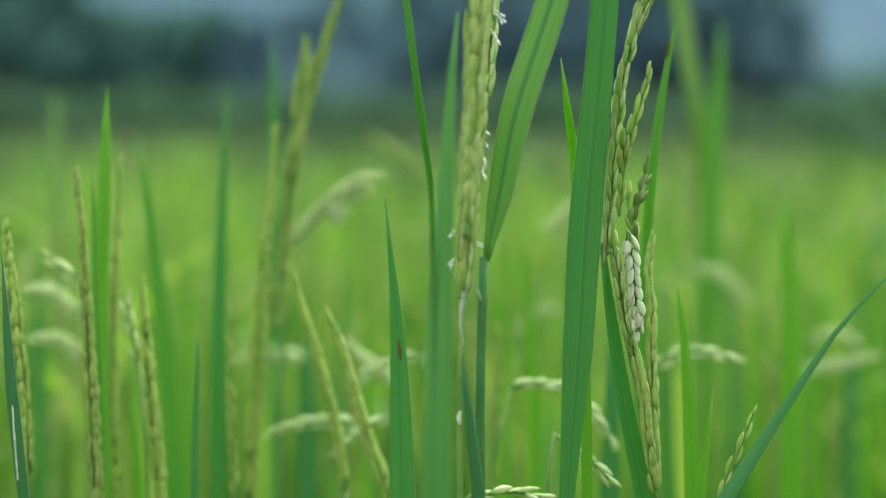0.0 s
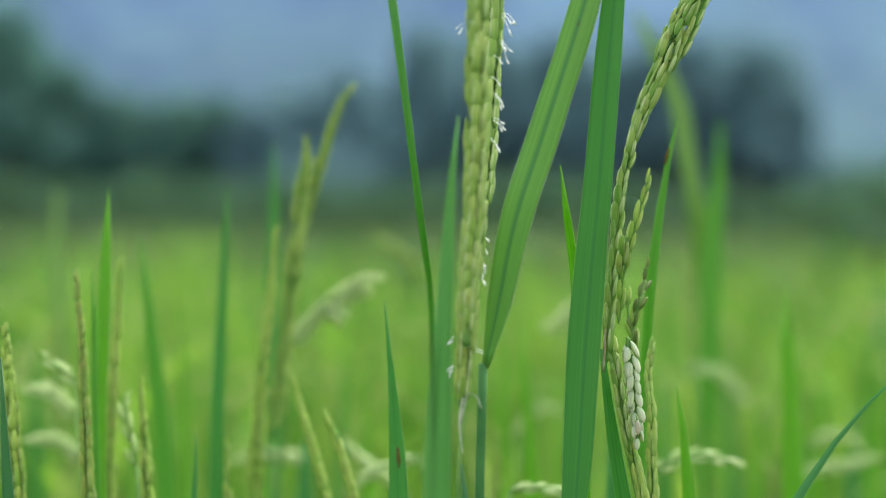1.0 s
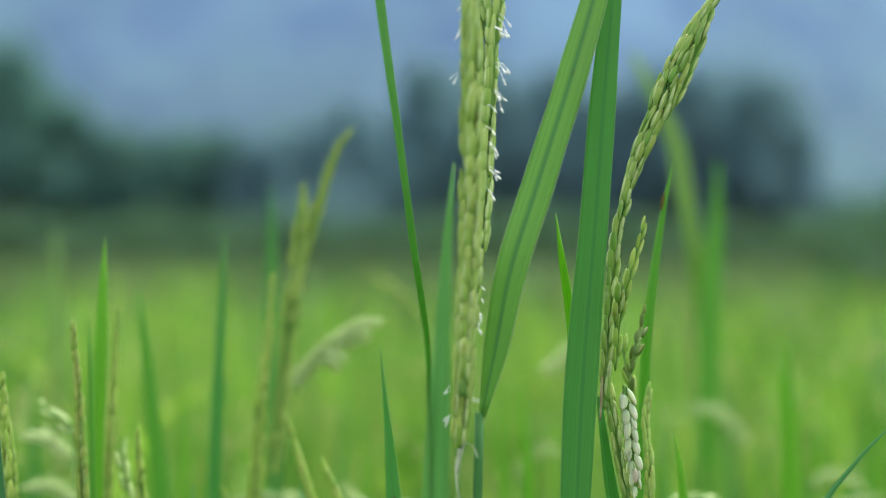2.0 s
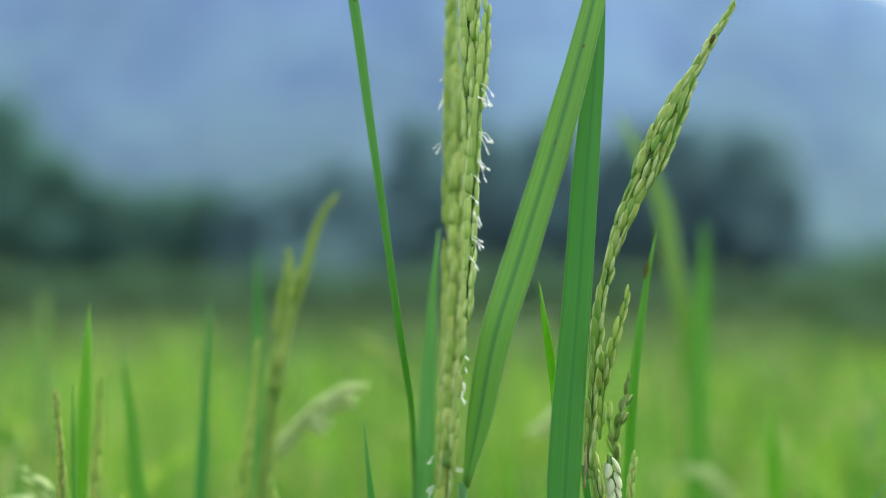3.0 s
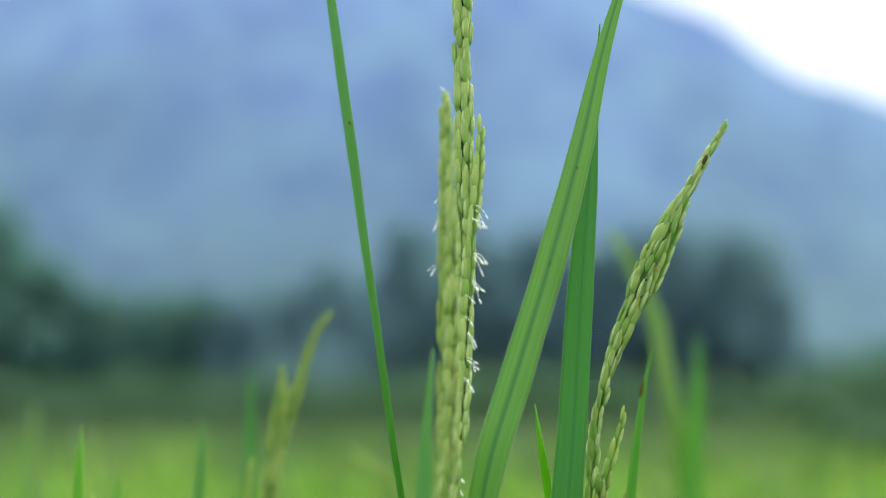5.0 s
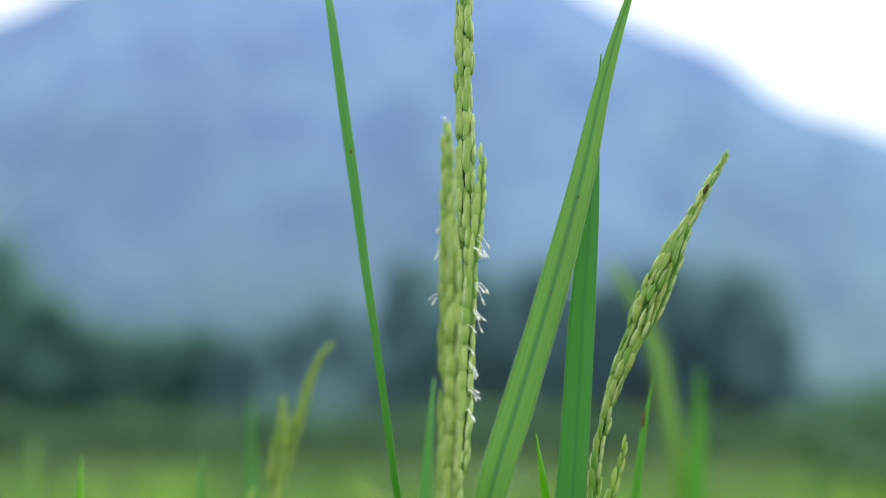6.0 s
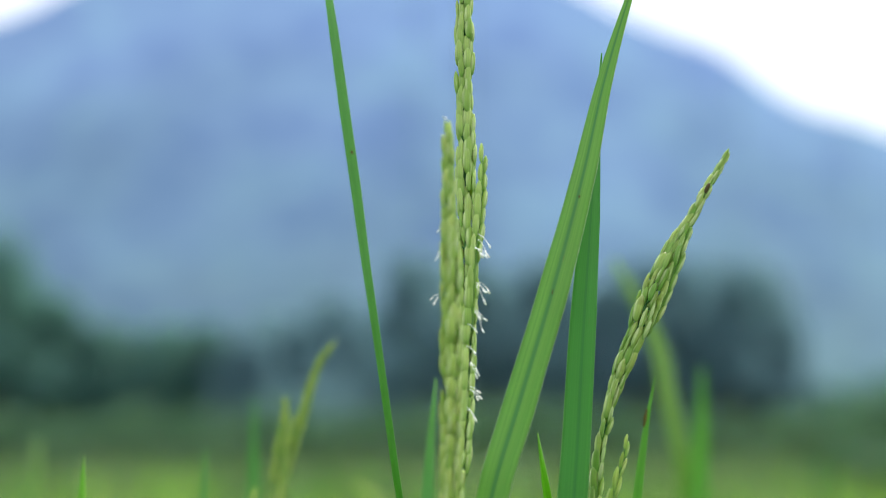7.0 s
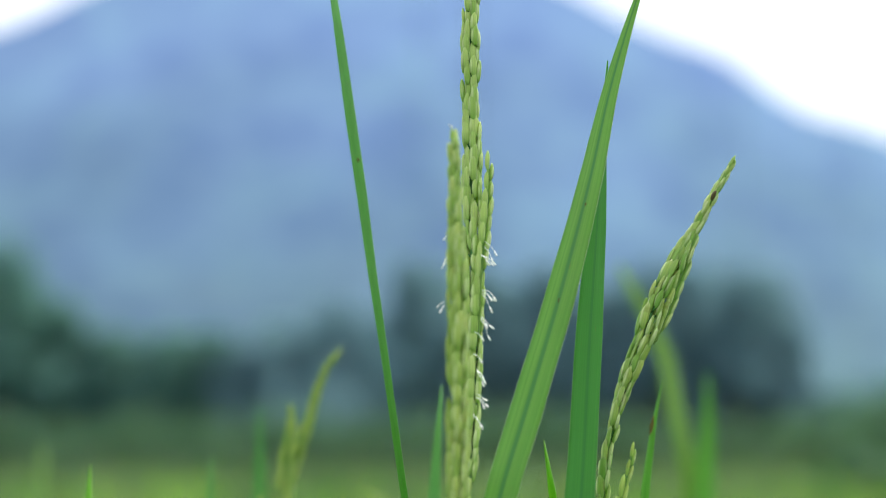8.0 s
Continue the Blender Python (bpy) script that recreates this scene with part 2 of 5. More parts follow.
GROUND = rough_material("paddy_soil", [(0.3, (0.03, 0.035, 0.015)), (0.5, (0.045, 0.06, 0.02)), (0.75, (0.07, 0.085, 0.035))], 0.8, 0.7, 0.02)
LEAF_YELLOW = leaf_material("leaf_yellowing", (0.2, 0.37, 0.1), (0.3, 0.46, 0.15), (0.18, 0.34, 0.1), 0.2)


# ---- builders ----
def spline(points, count):
    """Points evenly along a smooth line through a few control points."""
    p = [Vector(q) for q in points]
    gap = [max(1e-6, (b - a).length) for a, b in zip(p, p[1:])]
    slope = [(b - a) / g for a, b, g in zip(p, p[1:], gap)]
    tan = [slope[0]] + [(slope[i - 1] * gap[i] + slope[i] * gap[i - 1]) / (gap[i] + gap[i - 1]) for i in range(1, len(p) - 1)] + [slope[-1]]
    fine = []
    for i, g in enumerate(gap):
        for k in range(24):
            t = k / 24
            h = t * t * (3 - 2 * t)
            fine.append(p[i] * (1 - h) + p[i + 1] * h + tan[i] * (g * t * (1 - t) ** 2) - tan[i + 1] * (g * t * t * (1 - t)))
    fine.append(p[-1])
    run = [0.0]
    for a, b in zip(fine, fine[1:]):
        run.append(run[-1] + (b - a).length)
    arr, at = np.array([tuple(q) for q in fine]), np.linspace(0, run[-1], count)
    return [Vector([float(np.interp(s, run, arr[:, k])) for k in range(3)]) for s in at], run[-1]


def marks(points):
    """How far along the line each control point lies, from 0 to 1."""
    p = [Vector(q) for q in points]
    run = np.cumsum([0.0] + [(b - a).length for a, b in zip(p, p[1:])])
    return run / run[-1]


def part(name, bm, material, parent, label="", smooth=True):
    me = bpy.data.meshes.new(name)
    bm.to_mesh(me)
    bm.free()
    me.materials.append(material)
    if smooth:
        me.polygons.foreach_set("use_smooth", [True] * len(me.polygons))
    ob = new(name, me)
    ob.parent = parent
    return tagged(ob, label)


def thing(name, base, label, category, group=""):
    ob = new(name)
    ob.location = base
    ob.empty_display_size = 0.05
    return tagged(ob, label, category, group)


def tube(bm, points, radii, origin, sides=8):
    """A capped round stem along the points, given from the origin."""
    rings = []
    for i, p in enumerate(points):
        t = (points[min(i + 1, len(points) - 1)] - points[max(i - 1, 0)]).normalized()
        a = t.cross(Vector((0.3, 1, 0.1))).normalized()
        b = t.cross(a)
        rings.append([bm.verts.new(p - origin + (a * math.cos(k * math.tau / sides) + b * math.sin(k * math.tau / sides)) * radii[i]) for k in range(sides)])
    for r, s in zip(rings, rings[1:]):
        for k in range(sides):
            bm.faces.new((r[k], r[(k + 1) % sides], s[(k + 1) % sides], s[k]))
    bm.faces.new(rings[0][::-1])
    bm.faces.new(rings[-1])


def stem(plant, points, radius, material=STEM, name="stem", label="", nodes=()):
    """A culm or sheath through the control points (top first), thicker at its nodes."""
    pts, length = spline(points, 26)
    radii = [radius * (0.85 + 0.25 * i / 25) * (1 + sum(0.35 * math.exp(-((i / 25 - q) / 0.02) ** 2) for q in nodes)) for i in range(26)]
    bm = bmesh.new()
    tube(bm, pts, radii, plant.location)
    return part(name, bm, material, plant, label)


def leaf(plant, points, widths, material=LEAF, twist=0.0, fold=0.16, label="", count=30, wave=0.0, name="leaf"):
    """A rice blade with thickness and a keeled section. points and widths run from tip to base."""
    pts, length = spline(points, count)
    key = marks(points)
    origin = plant.location
    bm = bmesh.new()
    uvl = bm.loops.layers.uv.new("UVMap")
    across = (-1.0, -0.72, -0.38, 0.0, 0.38, 0.72, 1.0)
    rows, info = [], {}
    seed = (len(bpy.data.objects) % 97) * 1.7
    for i, p in enumerate(pts):
        s = i / (count - 1)
        t = (pts[min(i + 1, count - 1)] - pts[max(i - 1, 0)]).normalized()
        side = t.cross(Vector((0, 1, 0))).normalized()
        side = Matrix.Rotation(radians(twist + wave * math.sin(s * 5 + seed)), 3, t) @ side
        norm = side.cross(t).normalized()
        half = 0.5 * float(np.interp(s, key, widths)) / max(0.35, math.cos(radians(twist)))
        half *= 1 + 0.03 * noise.noise((seed, s * 9, 0))
        row = []
        for lay in (0, 1):
            for u in across:
                depth = fold * half * (abs(u) ** 1.3) - lay * (0.00022 + 0.0005 * max(0.0, 1 - abs(u) * 3.5) * (0.3 + s))
                q = p - origin + side * (half * u) + norm * depth + norm * (0.0006 * abs(u) * noise.noise((seed + u, s * 14, 3)))
                v = bm.verts.new(q)
                info[v] = (0.5 + 0.5 * u, s * length + seed)
                row.append(v)
        rows.append(row)
    n = len(across)
    faces = []
    for a, b in zip(rows, rows[1:]):
        for k in range(n - 1):
            faces.append((a[k], a[k + 1], b[k + 1], b[k]))
            faces.append((a[n + k + 1], a[n + k], b[n + k], b[n + k + 1]))
        faces.append((a[n], a[0], b[0], b[n]))
        faces.append((a[n - 1], a[2 * n - 1], b[2 * n - 1], b[n - 1]))
    faces.append([*rows[0][:n], *rows[0][n:][::-1]][::-1])
    faces.append([*rows[-1][:n], *rows[-1][n:][::-1]])
    for f in faces:
        face = bm.faces.new(f)
        for lp in face.loops:
            lp[uvl].uv = info[lp.vert]
    return part(name, bm, material, plant, label)


def spikelet_mesh(name, material, length, width, thick, sides=8, rings=6):
    """One grain in its husk: two keeled halves, a pointed tip, a narrow foot; it grows along z."""
    bm = bmesh.new()
    prof = [(0.0, 0.25), (0.1, 0.62), (0.26, 0.92), (0.5, 1.0), (0.74, 0.88), (0.91, 0.5), (1.0, 0.07)]
    if rings < 6:
        prof = [(0.0, 0.25), (0.25, 0.88), (0.55, 1.0), (0.85, 0.55), (1.0, 0.08)]
    rr = []
    for s, r in prof:
        ring = []
        for k in range(sides):
            a = k * math.tau / sides
            keel = 1 + 0.1 * max(0.0, math.cos(a * 2)) ** 3
            ring.append(bm.verts.new((0.5 * width * r * math.cos(a) * keel + 0.12 * width * math.sin(s * 3.1), 0.5 * thick * r * math.sin(a), s * length)))
        rr.append(ring)
    for a, b in zip(rr, rr[1:]):
        for k in range(sides):
            bm.faces.new((a[k], a[(k + 1) % sides], b[(k + 1) % sides], b[k]))
    bm.faces.new(rr[0][::-1])
    bm.faces.new(rr[-1])
    me = bpy.data.meshes.new(name)
    bm.to_mesh(me)
    bm.free()
    me.materials.append(material)
    me.polygons.foreach_set("use_smooth", [True] * len(me.polygons))
    return me


def spikelet_set(material, length=0.0092, width=0.0031, thick=0.0024, fine=True):
    return [spikelet_mesh("spikelet", material, length * a, width * b, thick * b, 8 if fine else 6, 6 if fine else 4) for a, b in ((1, 1), (1.06, 0.93), (0.93, 1.05), (0.85, 0.8))]


SP_MAIN = spikelet_set(GRAIN_FRESH, 0.0094, 0.0029, 0.0019)
SP_MAIN_LOW = spikelet_set(GRAIN, 0.0096, 0.0028, 0.0020)
SP_SLIM = spikelet_set(GRAIN_BACK, 0.0088, 0.0025, 0.0018)
SP_RIGHT = spikelet_set(GRAIN_DEEP, 0.0094, 0.0031, 0.0018)
SP_STRAND = spikelet_set(GRAIN_DEEP, 0.0100, 0.0029, 0.0019)
SP_SMALL = spikelet_set(GRAIN, 0.0080, 0.0021, 0.0017)
SP_STAIN = spikelet_set(GRAIN_STAIN, 0.0050, 0.0018, 0.0015)
SP_DARK = spikelet_set(GRAIN_OLD, 0.0062, 0.0021, 0.0018)
SP_BROWN = spikelet_set(GRAIN_BROWN, 0.0086, 0.0026, 0.0021, False)
SP_WHITE = spikelet_set(GRAIN_WHITE, 0.0066, 0.0031, 0.0019)
SP_RED = spikelet_set(GRAIN_RED, 0.0056, 0.0028, 0.0022)
SP_BACK = spikelet_set(GRAIN_BACK, 0.009, 0.0025, 0.0020, False)
SP_SOFT = spikelet_set(GRAIN_SOFT, 0.009, 0.0027, 0.0022, False)
SP_PALE = spikelet_set(GRAIN_PALE, 0.009, 0.0028, 0.0022, False)


def branch(plant, points, meshes, radius, pitch, columns=3, splay=9.0, axis=0.0006, taper=0.35, start=0.02, name="panicle_branch", label="", rng=None, material=STEM, turn=6.0, inner=0, sway=0.35):
    """A panicle branch (tip first) with its spikelets set round it in columns that wind slowly about it, each pointing
    to the tip on a short stalk. radius: one value, or a few from the base to the tip. inner: each so many-th grain sits
    close to the axis, behind the gaps of the others."""
    rng = rng or random.Random(round(points[0][0] * 1e5) + 7)
    tip, back = Vector(points[0]), Vector(points[1]) - Vector(points[0])
    grain = meshes[0].vertices[-1].co.z
    cut = tip + back * min(0.8, 0.8 * grain / back.length)
    pts, length = spline([*points[:0:-1], cut], 60)
    origin = plant.location
    bm = bmesh.new()
    tube(bm, pts, [axis * (1.3 - 0.6 * i / 59) for i in range(60)], origin, 6)
    places = []
    count = max(1, int(length * (1 - start) / pitch))
    for i in range(count):
        if count > 3 and rng.random() < 0.03:
            continue
        s = start + (1 - start) * i / max(1, count - 1)
        s = min(1.0, s * (1 - 0.35 * pitch / length))
        x = s * 59
        k = min(58, int(x))
        p = pts[k].lerp(pts[k + 1], x - k)
        t = (pts[k + 1] - pts[k]).normalized()
        a = t.cross(Vector((0.1, 1, 0.05))).normalized()
        b = t.cross(a)
        if columns > 3 and columns % 2 == 0:
            place = (i % (columns // 2)) * 2 + (i // (columns // 2)) % 2
        else:
            place = i % columns
        ang = math.tau * place / columns + turn * s * length + rng.uniform(-0.17, 0.17) + 0.5
        out = a * math.cos(ang) + b * math.sin(ang)
        wide = float(np.interp(s, np.linspace(0, 1, len(radius)), radius)) if isinstance(radius, tuple) else radius
        if inner and i % inner == 0:
            wide, ang = wide * 0.55, ang + math.pi / columns
        r = wide * (1 - taper * max(0.0, s - 0.55) / 0.45) * rng.uniform(0.88, 1.1)
        foot = p + out * r * 0.72 + t * rng.uniform(-0.0007, 0.0007)
        aim = (t + out * math.tan(radians(splay * rng.uniform(0.5, 1.5) + rng.uniform(-2, 2)))).normalized()
        flat = out.cross(aim).normalized()
        depth = aim.cross(flat)
        roll = Matrix.Rotation(rng.uniform(-sway, sway), 3, aim)
        m = Matrix((roll @ flat, roll @ depth, aim)).transposed().to_4x4()
        scale = rng.uniform(0.9, 1.07) * (1 - (0.16 + 0.32 * taper) * max(0.0, s - 0.7) / 0.3)
        m = Matrix.Translation(foot - origin) @ m @ Matrix.Scale(scale, 4)
        places.append(m)
        tube(bm, [p - t * 0.002, foot + aim * 0.0006], [0.0003, 0.0004], origin, 4)
    ob = part(name, bm, material, plant, label)
    for m in places:
        g = new("spikelet", rng.choice(meshes))
        g.parent = ob
        g.matrix_local = m
    return ob


def stamens(plant, at, aim, count, rng, parent=None, size=1.0):
    """White anthers hanging on fine filaments out of an open spikelet."""
    bm = bmesh.new()
    at, aim = Vector(at), Vector(aim).normalized()
    fat = 0.35 + 0.65 * size
    for _ in range(count):
        d = (aim + Vector((rng.uniform(-0.5, 0.5), rng.uniform(-0.6, 0.4), rng.uniform(-0.7, 0.5)))).normalized()
        reach = rng.uniform(0.0022, 0.0047) * size
        sag = Vector((0, 0, -rng.uniform(0.0008, 0.003) * size))
        root = at + Vector((aim.x * 0.0011, 0, rng.uniform(-0.0012, 0.0012)))
        line, _ = spline([root, root + d * reach * 0.55 + sag * 0.2, root + d * reach + sag], 6)
        tube(bm, line, [0.00011] * 6, plant.location, 4)
        e = (d + Vector((0, 0, rng.uniform(-1.9, -0.3)))).normalized()
        tube(bm, [line[-1] - e * 0.0002, line[-1] + e * 0.0006 * fat, line[-1] + e * 0.0014 * fat, line[-1] + e * 0.002 * fat], [0.00012, 0.00033 * fat, 0.00033 * fat, 0.00015], plant.location, 6)
    return part("stamen", bm, ANTHER, parent or plant, "white anthers on fine filaments")


def spot(plant, at, along, size, normal=(0, -1, 0)):
    """A rusty fleck lying on a blade."""
    bm = bmesh.new()
    at, along = Vector(at) - plant.location, Vector(along).normalized()
    side = along.cross(Vector(normal)).normalized()
    out = Vector(normal).normalized()
    rim = [bm.verts.new(at + along * (size[1] * 0.5 * math.cos(k * math.tau / 12)) + side * (size[0] * 0.5 * math.sin(k * math.tau / 12) * (1 + 0.25 * math.sin(k * 2.3)))) for k in range(12)]
    top = [bm.verts.new(v.co * 1.0 + out * 0.0002) for v in rim]
    for k in range(12):
        bm.faces.new((rim[k], rim[(k + 1) % 12], top[(k + 1) % 12], top[k]))
    bm.faces.new(top)
    return part("rust_spot", bm, RUST, plant, "rust-brown spot on the blade")


# ---- ground, mountain, far trees ----
def ground():
    bm = bmesh.new()
    size = 2600.0
    ticks = [-size, -600, -150, -40, -12, -4, 0, 4, 12, 40, 150, 600, size]
    grid = [[bm.verts.new((x, y, -0.003 if max(abs(x), abs(y)) < 50 else 0.0)) for x in ticks] for y in ticks]
    for a, b in zip(grid, grid[1:]):
        for k in range(len(ticks) - 1):
            bm.faces.new((a[k], a[k + 1], b[k + 1], b[k]))
    return tagged(part("ground", bm, GROUND, None, "", False), "damp brown-green paddy soil under the rice", "ground", kind="structure")


ground()


def haze_material():
    """Wooded slopes seen through kilometres of bluish air: dark forest plus the haze of the air painted in as emission,
    brighter with height.
    """
    m, n, l = node_mat("hazy_mountain")
    tc = n.new("ShaderNodeTexCoord")
    big = n.new("ShaderNodeTexNoise")
    big.inputs["Scale"].default_value, big.inputs["Detail"].default_value = 0.0045, 5.0
    l.new(tc.outputs["Object"], big.inputs["Vector"])
    fine = n.new("ShaderNodeTexNoise")
    fine.inputs["Scale"].default_value, fine.inputs["Detail"].default_value = 0.03, 6.0
    l.new(tc.outputs["Object"], fine.inputs["Vector"])
    wood = ramp(n, [(0.3, (0.02, 0.04, 0.035)), (0.7, (0.05, 0.08, 0.06))])
    l.new(fine.outputs["Fac"], wood.inputs[0])
    p = n.new("ShaderNodeBsdfDiffuse")
    l.new(wood.outputs[0], p.inputs["Color"])
    sep = n.new("ShaderNodeSeparateXYZ")
    l.new(tc.outputs["Object"], sep.inputs[0])
    # woods and clearings of the slopes, seen face on
    flat = n.new("ShaderNodeMapping")
    flat.inputs["Scale"].default_value = (1.0, 0.15, 1.25)
    l.new(tc.outputs["Object"], flat.inputs["Vector"])
    l.new(flat.outputs[0], big.inputs["Vector"])
    mott = n.new("ShaderNodeTexNoise")
    mott.inputs["Scale"].default_value, mott.inputs["Detail"].default_value, mott.inputs["Roughness"].default_value = 0.0105, 6.0, 0.62
    l.new(flat.outputs[0], mott.inputs["Vector"])
    patch = ramp(n, [(0.36, (0.7, 0.72, 0.88)), (0.5, (0.99, 1.0, 1.0)), (0.64, (1.2, 1.28, 1.08))])
    l.new(mott.outputs["Fac"], patch.inputs[0])
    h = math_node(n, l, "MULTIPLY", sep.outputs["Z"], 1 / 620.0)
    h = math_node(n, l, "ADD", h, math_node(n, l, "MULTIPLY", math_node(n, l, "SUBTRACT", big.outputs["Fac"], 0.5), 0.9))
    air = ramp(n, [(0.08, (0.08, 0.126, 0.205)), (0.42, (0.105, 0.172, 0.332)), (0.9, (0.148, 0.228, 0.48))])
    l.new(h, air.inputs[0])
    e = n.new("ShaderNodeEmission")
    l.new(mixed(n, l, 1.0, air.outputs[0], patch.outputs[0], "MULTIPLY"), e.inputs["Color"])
    # painted haze gets brighter to the right, where the sun stands
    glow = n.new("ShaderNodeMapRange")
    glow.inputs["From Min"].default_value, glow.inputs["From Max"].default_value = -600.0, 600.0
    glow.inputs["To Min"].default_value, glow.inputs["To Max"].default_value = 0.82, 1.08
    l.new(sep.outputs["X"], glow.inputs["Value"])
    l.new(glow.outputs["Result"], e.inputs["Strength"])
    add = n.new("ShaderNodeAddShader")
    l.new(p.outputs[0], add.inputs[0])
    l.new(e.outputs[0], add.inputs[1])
    o = n.new("ShaderNodeOutputMaterial")
    l.new(add.outputs[0], o.inputs["Surface"])
    return m


def mountain():
    """One long ridge with spurs; heights as the tangent of the angle at which it stands over the field."""
    side = [-0.62, -0.45, -0.276, -0.269, -0.248, -0.221, -0.165, -0.088, 0.011, 0.063, 0.091, 0.116, 0.150, 0.175, 0.199, 0.219, 0.236, 0.257, 0.284, 0.42, 0.6]
    rise = [0.07, 0.15, 0.261, 0.264, 0.270, 0.286, 0.308, 0.322, 0.313, 0.295, 0.283, 0.267, 0.252, 0.245, 0.227, 0.210, 0.203, 0.199, 0.190, 0.12, 0.06]
    bm = bmesh.new()
    cols, rows_n, grid = 180, 26, []
    tops = np.interp(np.linspace(side[0], side[-1], cols), side, rise)
    for _ in range(3):
        tops[1:-1] = 0.25 * tops[:-2] + 0.5 * tops[1:-1] + 0.25 * tops[2:]
    for i in range(cols):
        u = side[0] + (side[-1] - side[0]) * i / (cols - 1)
        top = float(tops[i])
        col = []
        for k in range(rows_n):
            r = k / (rows_n - 1)
            d = 1300 + 1000 * r
            z = top * 2300 * r ** 1.15
            z += r * (1 - r) * 70 * noise.noise((u * 5, r * 6, 4.0))
            col.append(bm.verts.new((u * d, d, z - 1)))
        d = 2900
        col.append(bm.verts.new((u * d, d, -1)))
        grid.append(col)
    for a, b in zip(grid, grid[1:]):
        for k in range(rows_n):
            bm.faces.new((a[k], b[k], b[k + 1], a[k + 1]))
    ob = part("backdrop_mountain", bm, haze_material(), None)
    return tagged(ob, "blue wooded mountain ridge beyond the field, haze painted in as emission", "mountain", kind="structure")


mountain()


def foliage_mesh(bm_list, rng, blobs, leaf_size, per_blob):
    """Leaf clumps: small bent quads scattered over and through uneven lobes."""
    verts, faces = bm_list
    for c, r in blobs:
        for _ in range(per_blob):
            d = Vector((rng.gauss(0, 1), rng.gauss(0, 1), rng.gauss(0, 1))).normalized()
            q = c + Vector((d.x * r.x, d.y * r.y, d.z * r.z)) * rng.uniform(0.55, 1.06)
            a = Vector((rng.gauss(0, 1), rng.gauss(0, 1), rng.gauss(0, 0.6))).normalized()
            b = a.cross(d + Vector((0, 0, 0.4))).normalized()
            s = leaf_size * rng.uniform(0.6, 1.4)
            k = len(verts)
            verts += [q - a * s, q - b * s * 0.5, q + a * s, q + b * s * 0.5 + d * s * 0.2]
            faces.append((k, k + 1, k + 2, k + 3))


def tree(name, at, height, spread, label, seed, material=CROWN_HAZE, bole=0.25):
    rng = random.Random(seed)
    ob = thing(name, at, label, "tree", "trees along the field edge")
    bm = bmesh.new()
    lean = Vector((rng.uniform(-0.3, 0.3), rng.uniform(-0.3, 0.3), 0))
    o = Vector(at)
    line, _ = spline([o + Vector((0, 0, -0.1)), o + lean * 0.4 + Vector((0, 0, height * 0.3)), o + lean + Vector((0, 0, height * 0.72))], 12)
    tube(bm, line, [height * 0.026 * (1.25 - 0.95 * i / 11) for i in range(12)], o, 8)
    part("trunk", bm, BARK, ob)
    blobs = []
    for i in range(7):
        s = 0.3 + 0.6 * i / 6
        root = line[min(11, int(11 * s))]
        ang = i * 2.4 + rng.uniform(-0.4, 0.4)
        reach = spread * (0.95 - 0.5 * s) * rng.uniform(0.7, 1.1)
        end = root + Vector((math.cos(ang) * reach, math.sin(ang) * reach, height * rng.uniform(0.08, 0.2)))
        lb = bmesh.new()
        pts, _ = spline([root, root.lerp(end, 0.5) + Vector((0, 0, height * 0.02)), end], 7)
        tube(lb, pts, [height * 0.009 * (1.2 - i2 / 7) for i2 in range(7)], o, 6)
        part("limb", lb, BARK, ob)
        blobs.append((end - o, Vector((spread * 0.42, spread * 0.42, height * 0.14)) * rng.uniform(0.75, 1.15)))
        blobs.append((root.lerp(end, 0.6) - o + Vector((0, 0, height * 0.05)), Vector((spread * 0.38, spread * 0.38, height * 0.13)) * rng.uniform(0.7, 1.1)))
    for _ in range(5):
        blobs.append((Vector((rng.uniform(-0.35, 0.35) * spread, rng.uniform(-0.35, 0.35) * spread, height * rng.uniform(0.72, 0.9))), Vector((spread * 0.36, spread * 0.36, height * 0.11)) * rng.uniform(0.8, 1.1)))
    for _ in range(6):
        blobs.append((Vector((rng.uniform(-0.7, 0.7) * spread, rng.uniform(-0.6, 0.6) * spread, height * rng.uniform(bole, bole + 0.3))), Vector((spread * 0.36, spread * 0.36, height * 0.12)) * rng.uniform(0.8, 1.1)))
    verts, faces = [], []
    foliage_mesh((verts, faces), rng, blobs, 0.34, 95)
    me = bpy.data.meshes.new("crown")
    me.from_pydata([tuple(v) for v in verts], [], faces)
    me.materials.append(material)
    crown = new("crown", me)
    crown.parent = ob
    return ob


